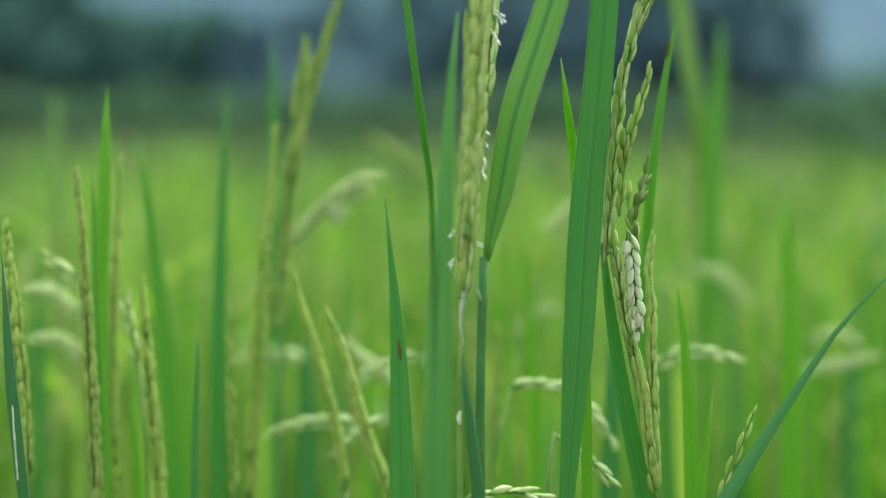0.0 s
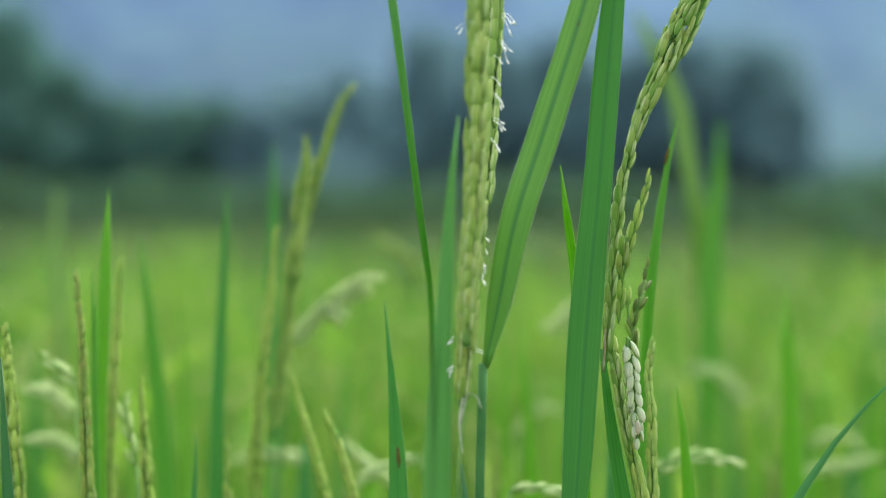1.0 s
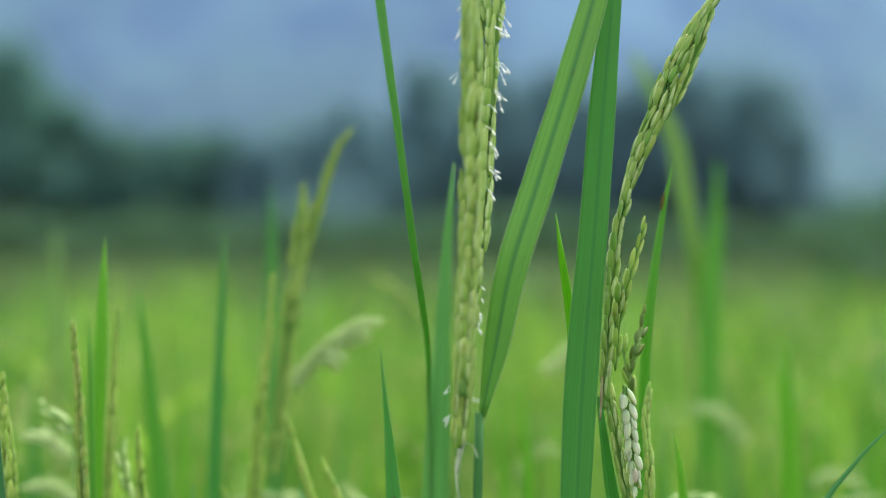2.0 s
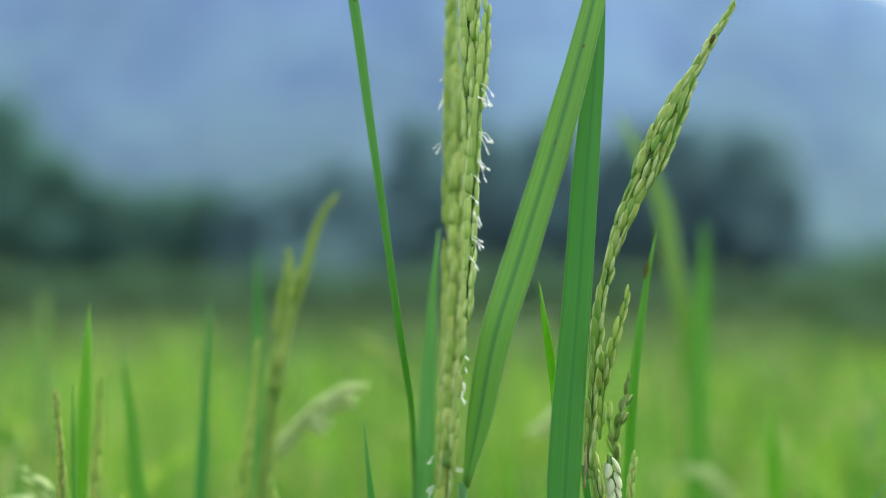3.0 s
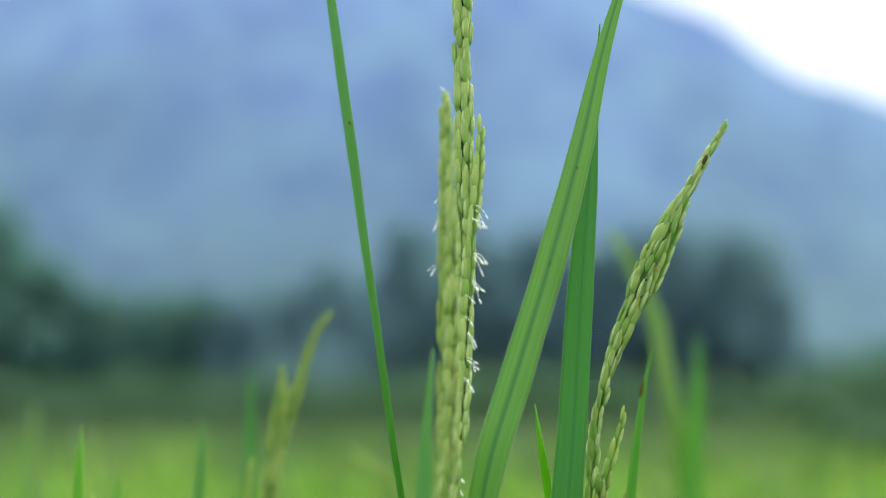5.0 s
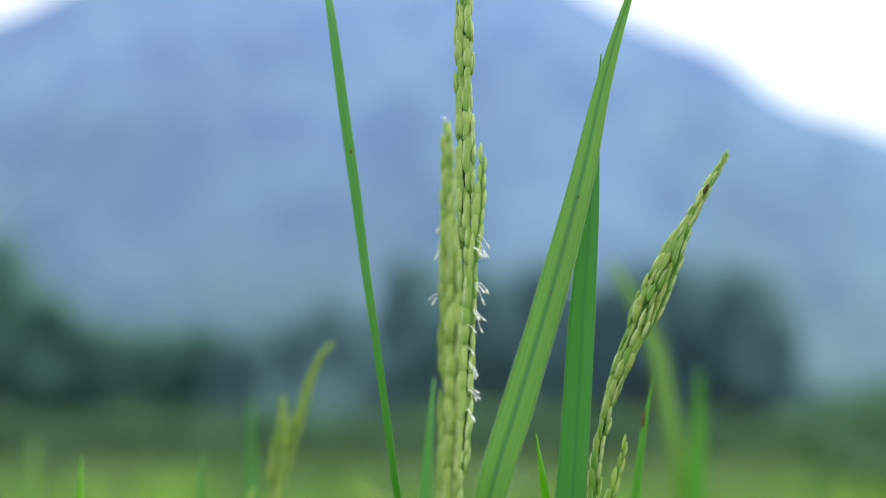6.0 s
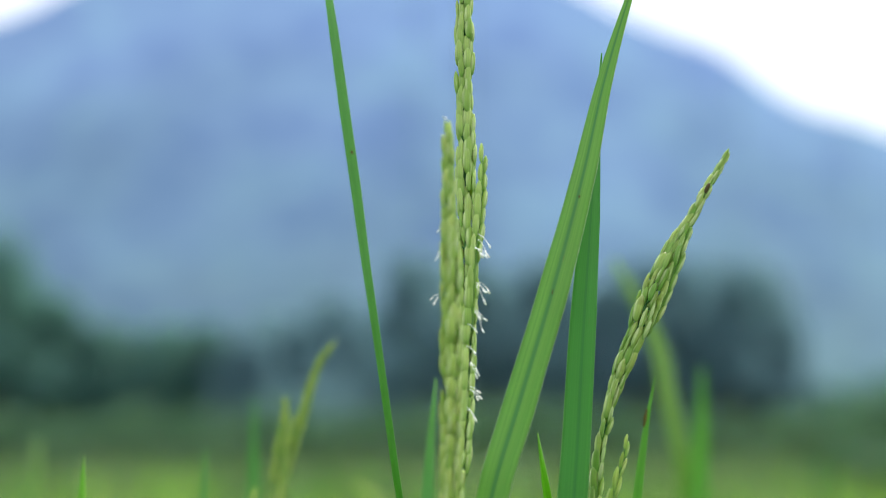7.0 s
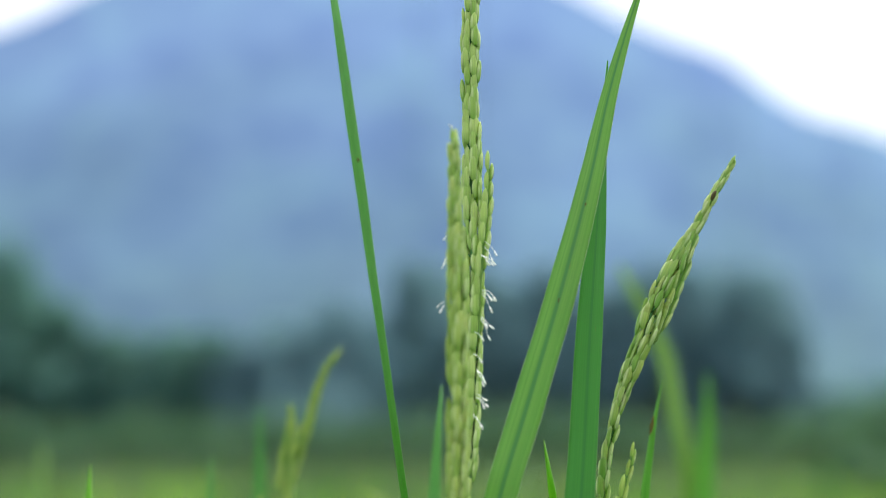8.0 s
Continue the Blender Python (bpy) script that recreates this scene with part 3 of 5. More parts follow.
TREES = [(-33, 93, 12.5, 4.2), (-25.2, 95, 13.8, 4.2), (-28.5, 97, 13.4, 4.0), (-25.6, 101, 13.0, 3.6), (-22.0, 97, 10.4, 3.0), (-19.8, 96, 8.9, 2.9), (-18.0, 98, 8.7, 2.7), (-16.2, 96, 8.4, 2.6), (-14.5, 98, 8.5, 2.6), (-12.8, 97, 8.6, 2.7), (-10.6, 96, 8.0, 2.5),
         (-11.6, 128, 12.2, 4.0), (-7.4, 124, 13.4, 3.9), (-1.0, 96, 12.6, 3.1), (2.6, 98, 12.4, 3.1), (6.9, 96, 12.4, 3.1), (10.2, 99, 12.2, 3.1), (12.4, 96, 12.0, 2.9), (14.6, 98, 12.3, 3.0), (17.0, 95, 12.2, 3.0), (19.6, 98, 12.0, 2.7), (21.0, 101, 11.6, 2.5),
         (0.6, 105, 13.2, 3.4), (4.8, 106, 13.4, 3.6), (8.8, 107, 13.6, 3.5), (12.8, 106, 13.2, 3.5), (16.6, 107, 13.4, 3.4), (21.0, 106, 12.8, 2.9),
         (23.6, 101, 4.6, 2.2), (25.8, 100, 4.4, 2.3), (28.6, 99, 5.4, 2.5), (34.0, 96, 9.5, 3.5), (-3.8, 128, 12.0, 3.6), (-8.8, 108, 9.4, 2.8)]
for i, (x, y, h, r) in enumerate(TREES):
    tree("tree", (x, y, 0), h, r, "dark broadleaf tree at the far edge of the field, leaf colour blued by painted haze" if h > 6 else "low dark tree at the far edge of the field, leaf colour blued by painted haze", 40 + i, CROWN_GREEN_HAZE if x < -12 or h < 6 else CROWN_HAZE)


def hedge(y, low, swing, material, label, seed, size):
    """A belt of uneven scrub across the far edge of the field."""
    rng = random.Random(seed)
    verts, faces = [], []
    blobs = []
    for i in range(150):
        x = -46 + 92 * i / 149 + rng.uniform(-0.3, 0.3)
        tall = low + swing * noise.noise((x * 0.13, seed, 0)) + (0.9 if x > 19 else 0.3)
        for k in range(3):
            h = tall * rng.uniform(0.45, 1.1)
            blobs.append((Vector((x + rng.uniform(-0.4, 0.4), y + rng.uniform(-1.5, 2.5), h)), Vector((1.0, 0.9, max(0.6, h * 0.6)))))
    foliage_mesh((verts, faces), rng, blobs, size * 1.12, 54)
    me = bpy.data.meshes.new("bushes")
    me.from_pydata([tuple(v) for v in verts], [], faces)
    me.materials.append(material)
    return tagged(new("bushes", me), label, "bushes", kind="stuff")


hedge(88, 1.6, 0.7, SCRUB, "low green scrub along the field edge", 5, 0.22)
hedge(104, 2.5, 0.9, CROWN_HAZE, "dark undergrowth between the far trees, in haze-blued leaf colour", 8, 0.34)
hedge(110, 3.0, 1.2, CROWN_HAZE, "dark undergrowth behind the far trees, in haze-blued leaf colour", 9, 0.36)


def bush(at, height, spread, label, seed):
    """A leafy weed clump in the paddy: a few woody shoots under a loose crown of small leaves."""
    rng = random.Random(seed)
    ob = thing("bush", at, label, "bush", "bushes standing in the rice")
    o = Vector(at)
    blobs = []
    for i in range(9):
        ang = i * 2.4
        end = o + Vector((math.cos(ang) * spread * rng.uniform(0.3, 0.95), math.sin(ang) * spread * rng.uniform(0.2, 0.7), height * rng.uniform(0.72, 0.95)))
        bm = bmesh.new()
        line, _ = spline([o + Vector((0, 0, -0.02)), o.lerp(end, 0.5) + Vector((0, 0, height * 0.12)), end], 8)
        tube(bm, line, [0.009 * (1.2 - k / 8) for k in range(8)], o, 6)
        part("shoot", bm, BARK, ob)
        blobs.append((end - o - Vector((0, 0, height * 0.04)), Vector((spread * 0.42, spread * 0.35, height * 0.1))))
        blobs.append((line[5] - o, Vector((spread * 0.45, spread * 0.4, height * 0.14))))
    verts, faces = [], []
    foliage_mesh((verts, faces), rng, blobs, 0.028, 260)
    me = bpy.data.meshes.new("crown")
    me.from_pydata([tuple(v) for v in verts], [], faces)
    me.materials.append(BUSH)
    crown = new("crown", me)
    crown.parent = ob
    return ob


for i, (x, y, h, r) in enumerate([(1.3, 5.3, 0.93, 0.2), (1.54, 5.1, 0.99, 0.26), (1.9, 5.4, 1.0, 0.3), (2.3, 5.2, 0.98, 0.3)]):
    bush((x, y, 0), h, r, "dark-green leafy bush standing among the rice", 70 + i)


# ---- the field of rice ----
def blade_sheet(name, rs, x, y, z0, top, lean, width, seg, droop, material, label, category="rice"):
    """Many narrow blades in one mesh. top: height of the tips; lean: how far the tip hangs out."""
    n = len(x)
    way = rs.uniform(0, math.tau, n)
    face = rs.uniform(0, math.tau, n)
    face = np.where(rs.rand(n) < 0.6, rs.normal(0, 0.7, n), face)
    s = np.linspace(0, 1, seg + 1)[None, :]
    out = lean[:, None] * s ** 2.0
    rise = (top - z0)[:, None] * (s + droop[:, None] * (s - s ** 3))
    rise = rise / np.maximum(1e-6, rise.max(axis=1, keepdims=True)) * (top - z0)[:, None]
    cx = x[:, None] + np.cos(way)[:, None] * out
    cy = y[:, None] + np.sin(way)[:, None] * out
    cz = z0[:, None] + rise
    w = 0.5 * width[:, None] * np.minimum(1.0, 0.55 + 1.6 * s) * (1 - s ** 2.6) + 0.0003
    sx, sy = np.cos(face)[:, None] * w, np.sin(face)[:, None] * w
    left = np.stack([cx - sx, cy - sy, cz], 2)
    right = np.stack([cx + sx, cy + sy, cz], 2)
    v = np.stack([left, right], 2).reshape(-1, 3)
    base = (np.arange(n) * (seg + 1) * 2)[:, None] + (np.arange(seg) * 2)[None, :]
    f = np.stack([base, base + 1, base + 3, base + 2], 2).reshape(-1, 4)
    me = bpy.data.meshes.new(name)
    me.vertices.add(len(v))
    me.vertices.foreach_set("co", v.astype(np.float32).ravel())
    me.loops.add(len(f) * 4)
    me.loops.foreach_set("vertex_index", f.astype(np.int32).ravel())
    me.polygons.add(len(f))
    me.polygons.foreach_set("loop_start", np.arange(0, len(f) * 4, 4, dtype=np.int32))
    me.update(calc_edges=True)
    me.materials.append(material)
    return tagged(new(name, me), label, category, kind="stuff")


def open_lane(x, y):
    """Where the camera and the plants built one by one stand."""
    return (y > -0.3) & (y < 1.12) & (np.abs(x) < 0.17 + 0.3 * np.maximum(0, y))


def field_band(rs, y0, y1, half, per_m2, leaves, width, seg, top, spread_top, label, spread=0.05, low=0.25):
    area_x0, area_x1 = -half(y1), half(y1)
    n = int((area_x1 - area_x0) * (y1 - y0) * per_m2)
    hx, hy = rs.uniform(area_x0, area_x1, n), rs.uniform(y0, y1, n)
    keep = np.abs(hx) < half(hy)
    hx, hy = hx[keep], hy[keep]
    x = np.repeat(hx, leaves) + rs.normal(0, spread, len(hx) * leaves)
    y = np.repeat(hy, leaves) + rs.normal(0, spread, len(hx) * leaves)
    keep = ~open_lane(x, y)
    x, y = x[keep], y[keep]
    m = len(x)
    swell = np.array([0.03 * noise.noise((a * 0.35, b * 0.35, 0.0)) for a, b in zip(x, y)])
    tip = top + rs.normal(0, spread_top, m) + swell
    low_leaf = rs.rand(m) < 0.45
    tip = np.where(low_leaf, tip - rs.uniform(0.05, 0.28, m), tip)
    tip = np.minimum(tip, top + 2.2 * spread_top)
    lean = np.abs(rs.normal(0.06, 0.07, m))
    z0 = np.where(rs.rand(m) < 0.25, 0.0, rs.uniform(low, low + 0.2, m))
    # bands further off take the leaf copies painted dimmer
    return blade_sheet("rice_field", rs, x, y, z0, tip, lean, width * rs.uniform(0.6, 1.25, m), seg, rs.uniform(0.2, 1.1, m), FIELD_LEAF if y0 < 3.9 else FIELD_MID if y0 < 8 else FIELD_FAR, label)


RS = np.random.RandomState(11)
field_band(RS, 1.12, 4.0, lambda y: 0.5 + 0.33 * y, 30, 26, 0.011, 8, 0.80, 0.055, "dense upright green rice blades close by")
field_band(RS, 1.15, 2.6, lambda y: 0.4 + 0.33 * y, 16, 7, 0.0145, 8, 0.81, 0.06, "broad upright green rice blades close by")
field_band(RS, 4.0, 14.0, lambda y: 0.6 + 0.33 * y, 26, 14, 0.015, 5, 0.82, 0.05, "green rice blades in the middle of the paddy")
field_band(RS, 14.0, 40.0, lambda y: 0.8 + 0.32 * y, 10, 10, 0.03, 3, 0.83, 0.05, "green rice canopy further off", 0.08)
field_band(RS, 40.0, 88.0, lambda y: 1.0 + 0.4 * y, 3.2, 6, 0.085, 3, 0.84, 0.05, "green rice canopy towards the far edge", 0.15)
field_band(RS, -7.0, 1.12, lambda y: 8.0 + 0.0 * y, 26, 11, 0.015, 3, 0.79, 0.05, "green rice blades round the camera")


def side_band(rs, sign):
    """The paddy on either side of the strip seen by the camera, coarser."""
    n = 2600
    hx, hy = rs.uniform(0.9, 14.0, n), rs.uniform(1.12, 14.0, n)
    keep = hx > 0.75 + 0.33 * hy
    hx, hy = sign * hx[keep], hy[keep]
    x = np.repeat(hx, 14) + rs.normal(0, 0.09, len(hx) * 14)
    y = np.repeat(hy, 14) + rs.normal(0, 0.09, len(hx) * 14)
    m = len(x)
    return blade_sheet("rice_field", rs, x, y, np.zeros(m), 0.78 + rs.normal(0, 0.06, m), np.abs(rs.normal(0.08, 0.07, m)), 0.016 * rs.uniform(0.6, 1.2, m), 4, rs.uniform(0.2, 1.0, m), FIELD_LEAF, "green rice blades beside the open lane")


side_band(RS, -1)
side_band(RS, 1)


def outer_band(rs, x0, x1, y0, y1, hills, keep_out, label):
    """The rest of the paddy, coarse, where it lies outside the strip seen by the camera."""
    hx, hy = rs.uniform(x0, x1, hills) * rs.choice((-1, 1), hills), rs.uniform(y0, y1, hills)
    keep = np.abs(hx) > keep_out(hy)
    x = np.repeat(hx[keep], 4) + rs.normal(0, 0.2, 4 * keep.sum())
    y = np.repeat(hy[keep], 4) + rs.normal(0, 0.2, 4 * keep.sum())
    m = len(x)
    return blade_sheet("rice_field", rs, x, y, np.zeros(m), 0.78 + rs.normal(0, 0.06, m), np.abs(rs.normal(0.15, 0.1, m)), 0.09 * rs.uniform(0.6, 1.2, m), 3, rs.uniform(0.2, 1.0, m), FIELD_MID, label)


RS_OUT = np.random.RandomState(23)
outer_band(RS_OUT, 0.0, 46.0, 14.0, 86.0, 9000, lambda y: 1.2 + 0.4 * y, "rice canopy on either side towards the trees")
outer_band(RS_OUT, 0.0, 30.0, -22.0, 14.0, 6000, lambda y: np.where(y < -7.2, 0.0, np.where(y < 1.2, 8.0, 14.0)), "rice canopy behind and beside the camera")


def field_panicles(rs, count, y0, y1, top):
    """Nodding pale panicles over the field, each a bent stalk hung with grains."""
    verts, faces = [], []
    for _ in range(count):
        y = y0 + (y1 - y0) * rs.rand() ** 1.3
        x = rs.uniform(-1, 1) * (0.35 + 0.31 * y)
        if open_lane(x, y):
            continue
        way = rs.uniform(0, math.tau)
        reach, h = rs.uniform(0.05, 0.16), min(0.885, top + rs.normal(0, 0.05))
        fall = rs.uniform(-0.04, 0.09)
        d = Vector((math.cos(way), math.sin(way), 0))
        line, length = spline([(x, y, 0.45), (x, y, h - 0.1), Vector((x, y, h)) + d * reach * 0.35, Vector((x, y, h - fall)) + d * reach], 46)
        for i in range(16, 46):
            for _ in range(2):
                q = line[i] + Vector((rs.normal(0, 0.0028), rs.normal(0, 0.0028), rs.normal(0, 0.0028)))
                t = (line[min(45, i + 1)] - line[max(0, i - 1)]).normalized()
                a = t.cross(Vector((0.2, 0.9, 0.3))).normalized() * 0.0015
                b = t.cross(a).normalized() * 0.0013
                k = len(verts)
                verts += [q - t * 0.0042, q + a, q + b, q - a, q - b, q + t * 0.0045]
                faces += [(k, k + 2, k + 1), (k, k + 3, k + 2), (k, k + 4, k + 3), (k, k + 1, k + 4), (k + 5, k + 1, k + 2), (k + 5, k + 2, k + 3), (k + 5, k + 3, k + 4), (k + 5, k + 4, k + 1)]
    me = bpy.data.meshes.new("field_panicles")
    me.from_pydata([tuple(v) for v in verts], [], faces)
    me.materials.append(FIELD_GRAIN)
    return tagged(new("field_panicles", me), "pale nodding rice panicles among the blades", "rice", kind="stuff")


field_panicles(RS, 780, 1.12, 11.0, 0.83)

# ---- rice plants near the camera ----
GROUP = "rice plants in the near row"


def rice_plant(at, label):
    return thing("rice_plant", (at[0], at[1], 0), label, "rice plant", GROUP)


def rooted(plant, points, drop=0.42):
    """Carries a line, given tip first, on down to the foot of its plant."""
    last, foot = Vector(points[-1]), plant.location
    return [*points, (last.x * 0.45 + foot.x * 0.55, last.y * 0.45 + foot.y * 0.55, drop)]


def leaf_plant(label, points, widths, material=LEAF, twist=0.0, fold=0.16, leaf_label="", wave=4.0):
    """A tiller of which one blade rises into view: culm, sheath and blade."""
    last = Vector(points[-1])
    p = rice_plant((last.x + (last.x - points[0][0]) * 0.15, last.y + 0.01), label)
    line = rooted(p, points)
    leaf(p, line, [*widths, widths[-1] * 0.55], material, twist, fold, leaf_label, wave=wave)
    end = Vector(line[-1])
    stem(p, [end + Vector((0, 0.003, 0.02)), (p.location.x, p.location.y + 0.004, 0.2), (p.location.x, p.location.y, -0.02)], 0.0026, STEM, nodes=(0.5,))
    return p


def grain_plant(label, lines, meshes, radius=0.0022, pitch=0.0024, columns=3, culm=0.0011, splay=3.5, stalk=None):
    """A tiller that carries a panicle: a culm from the ground and one or more grain-bearing branches."""
    last = Vector((stalk or lines[0])[-1])
    p = rice_plant((last.x, last.y + 0.01), label)
    for pts in lines:
        branch(p, pts, meshes, radius, pitch, columns, splay, taper=0.75)
    top = Vector(lines[0][-1])
    mid = [tuple(Vector(q)) for q in (stalk or [])]
    stem(p, [tuple(top), *mid, (p.location.x, p.location.y, 0.4), (p.location.x, p.location.y, -0.02)], culm, STEM, nodes=(0.6,))
    return p


rng = random.Random(3)
# the flowering panicle and its flag leaf
main = rice_plant((0.0064, 0.5568, 0.8236), "flowering green rice plant with dense upright panicle and flag leaf")
axis_b = branch(main, [(0.0168, 0.5771, 1.1509), (0.0163, 0.5771, 1.1187), (0.0163, 0.5771, 1.0695), (0.0167, 0.5742, 1.0251), (0.0153, 0.5713, 0.9858), (0.0131, 0.5655, 0.9552)], SP_MAIN, 0.0037, 0.00090, 6, 2.5, 0.0012, 0.15, turn=4.0, inner=5, material=STEM_DARK)
axis_a = branch(main, [(0.0093, 0.5310, 1.0781), (0.0097, 0.5310, 1.0560), (0.0101, 0.5310, 1.0246), (0.0101, 0.5338, 0.9884), (0.0097, 0.5367, 0.9677), (0.0087, 0.5396, 0.9402), (0.0079, 0.5425, 0.9133)], SP_MAIN_LOW, (0.0022, 0.0038, 0.0040, 0.0040, 0.0040), 0.00098, 6, 2.5, 0.0012, 0.6, turn=4.0, inner=6)
branch(main, [(0.0098, 0.5470, 0.9697), (0.0094, 0.5470, 0.9521), (0.0084, 0.5470, 0.9322), (0.0077, 0.5480, 0.9165), (0.0073, 0.5500, 0.9040), (0.0067, 0.5530, 0.8925)], SP_MAIN_LOW, (0.0027, 0.0034, 0.0036, 0.0036, 0.0032), 0.00068, 6, 2.0, 0.0012, 0.0, turn=4.0, inner=4)
branch(main, [(0.0226, 0.5713, 1.0761), (0.0212, 0.5713, 1.0525), (0.0192, 0.5713, 1.0327), (0.0177, 0.5713, 1.0091)], SP_MAIN, 0.0013, 0.0030, 2, 3.0, 0.0005, 0.3)
branch(main, [(0.0138, 0.5597, 0.9700), (0.0124, 0.5597, 0.9491), (0.0106, 0.5597, 0.9281), (0.0096, 0.5597, 0.9089)], SP_MAIN_LOW, 0.0016, 0.0022, 3, 3.0, 0.0005, 0.3)
stem(main, [(0.0077, 0.5556, 0.9016), (0.0064, 0.5568, 0.8861), (0.0056, 0.5568, 0.8590), (0.0062, 0.5568, 0.8236), (main.location.x, main.location.y, 0.4), (main.location.x, main.location.y, -0.02)], 0.0010, STEM, nodes=(0.08, 0.15, 0.3, 0.62))
leaf(main, [(0.0797, 0.5742, 1.1414), (0.0756, 0.5742, 1.1300), (0.0650, 0.5713, 1.0959), (0.0576, 0.5684, 1.0652), (0.0462, 0.5655, 1.0241), (0.0335, 0.5626, 0.9835), (0.0242, 0.5597, 0.9539), (0.0189, 0.5597, 0.9262), (0.0146, 0.5597, 0.9047)], [0.0004, 0.0024, 0.0056, 0.0082, 0.0103, 0.0112, 0.0110, 0.0083, 0.0023], LEAF_PALE, 14, 0.14, "broad pale-veined flag leaf with a dark midrib", 44)
stem(main, [(0.0138, 0.5603, 0.9060), (0.0134, 0.5603, 0.8857), (0.0128, 0.5603, 0.8585), (0.0134, 0.5603, 0.8228), (main.location.x + 0.006, main.location.y + 0.003, 0.45)], 0.0019, STEM_DARK, "leaf_sheath", "dark green leaf sheath")
leaf(main, [(0.0066, 0.5481, 0.8738), (0.0082, 0.5481, 0.8567), (0.0106, 0.5498, 0.8372), (0.0120, 0.5510, 0.8249), (main.location.x + 0.008, main.location.y - 0.002, 0.6)], [0.0006, 0.0030, 0.0041, 0.0048, 0.0038], LEAF_DARK, 25, 0.4, "dark folded leaf tip", 20)
spot(main, (0.0551, 0.5638, 1.0548), (0.3, 0, 0.95), (0.0006, 0.0012))
spot(main, (0.0454, 0.5638, 1.0217), (0.3, 0, 0.95), (0.0004, 0.0020))
# dry white membranes at the neck of the panicle
leaf(main, [(0.0129, 0.5481, 0.8924), (0.0112, 0.5481, 0.8962), (0.0091, 0.5481, 0.8973), (0.0076, 0.5493, 0.8936), (0.0063, 0.5510, 0.8868)], [0.0005, 0.0004, 0.0003, 0.0004, 0.0006], SHEATH_DRY, 30, 0.3, "dry white membrane", 14, name="dry_membrane")
leaf(main, [(0.0071, 0.5481, 0.8772), (0.0061, 0.5481, 0.8833), (0.0059, 0.5487, 0.8899), (0.0069, 0.5498, 0.8954)], [0.0003, 0.0005, 0.0007, 0.0004], SHEATH_DRY, 20, 0.3, "dry white membrane", 12, name="dry_membrane")
leaf(main, [(0.0060, 0.5510, 0.8500), (0.0056, 0.5510, 0.8523), (0.0060, 0.5522, 0.8544)], [0.0008, 0.0017, 0.0008], SHEATH_DRY, 0, 0.5, "dry white membrane", 8, name="dry_membrane")
for _, at, aim, n in (
    (0, (0.0192, 0.5661, 1.0415), (1, -0.3, -0.35), 2),
    (0, (0.0180, 0.5661, 1.0368), (1, -0.3, -0.35), 4),
    (0, (0.0183, 0.5661, 1.0251), (1, -0.3, -0.35), 5),
    (0, (0.0178, 0.5661, 1.0154), (1, -0.3, -0.35), 4),
    (0, (0.0154, 0.5661, 1.0099), (1, -0.3, -0.35), 1),
    (0, (0.0150, 0.5661, 1.0034), (1, -0.3, -0.35), 1),
    (0, (0.0161, 0.5661, 0.9979), (1, -0.3, -0.35), 3),
    (0, (0.0160, 0.5661, 0.9893), (1, -0.3, -0.35), 3),
    (0, (0.0150, 0.5661, 0.9822), (1, -0.3, -0.35), 2),
    (0, (0.0088, 0.5545, 1.0436), (-1, -0.3, 0.0), 1),
    (0, (0.0081, 0.5545, 1.0346), (-1, -0.3, 0.0), 3),
    (0, (0.0073, 0.5545, 1.0193), (-1, -0.3, 0.0), 3),
    (0, (0.0110, 0.5661, 0.9502), (1, -0.3, -0.35), 2),
    (0, (0.0107, 0.5661, 0.9431), (1, -0.3, -0.35), 4),
    (0, (0.0101, 0.5661, 0.9364), (1, -0.3, -0.35), 2),
    (0, (0.0049, 0.5545, 0.9148), (-1, -0.3, 0.0), 2),
    (0, (0.0048, 0.5545, 0.9051), (-1, -0.3, 0.0), 3),
    (0, (0.0101, 0.5661, 0.9102), (1, -0.3, -0.35), 2),
):
    stamens(main, at, aim, n, rng, axis_b, 0.9 if aim[0] > 0 else 0.42)

stamens(main, (0.0092, 0.5382, 1.0769), (-0.3, -0.2, 1.0), 2, rng, axis_a, 0.25)

# the leaning panicle with broad blade and blighted white ear
lean_p = rice_plant((0.0801, 0.6032, 0.8134), "rice plant with leaning green panicle and one blighted white ear")
tip_line = [(0.1150, 0.6000, 1.0790), (0.1100, 0.6000, 1.0707), (0.1036, 0.5974, 1.0604), (0.0978, 0.5974, 1.0499), (0.0912, 0.5974, 1.0396), (0.0853, 0.5945, 1.0294), (0.0806, 0.5930, 1.0192), (0.0770, 0.5920, 1.0088), (0.0726, 0.5916, 0.9988), (0.0690, 0.5916, 0.9887), (0.0660, 0.5916, 0.9787), (0.0636, 0.5916, 0.9685), (0.0624, 0.5916, 0.9585), (0.0607, 0.5916, 0.9352), (0.0595, 0.5916, 0.9169), (0.0592, 0.5916, 0.9048)]
branch(lean_p, [*tip_line[:11], (0.0650, 0.5916, 0.9740)], SP_RIGHT, (0.0014, 0.0025, 0.0034, 0.0039, 0.0038, 0.0031, 0.0022, 0.0013, 0.0008, 0.0005), 0.00105, 6, 2.5, 0.0006, 0.1, material=STEM_DARK, inner=6, sway=0.9)
branch(lean_p, [(0.0668, 0.5905, 0.9815), *tip_line[11:]], SP_STRAND, 0.0014, 0.0019, 3, 5.0, 0.0008, 0.0, turn=9.0, sway=0.9)
branch(lean_p, [(0.1068, 0.5935, 1.0668), (0.1052, 0.5935, 1.0632), (0.1040, 0.5950, 1.0605)], SP_STAIN, 0.0003, 0.012, 1, 2.0, 0.0003, 0.2, 0.05, "browned_grain", "dark browned grain")
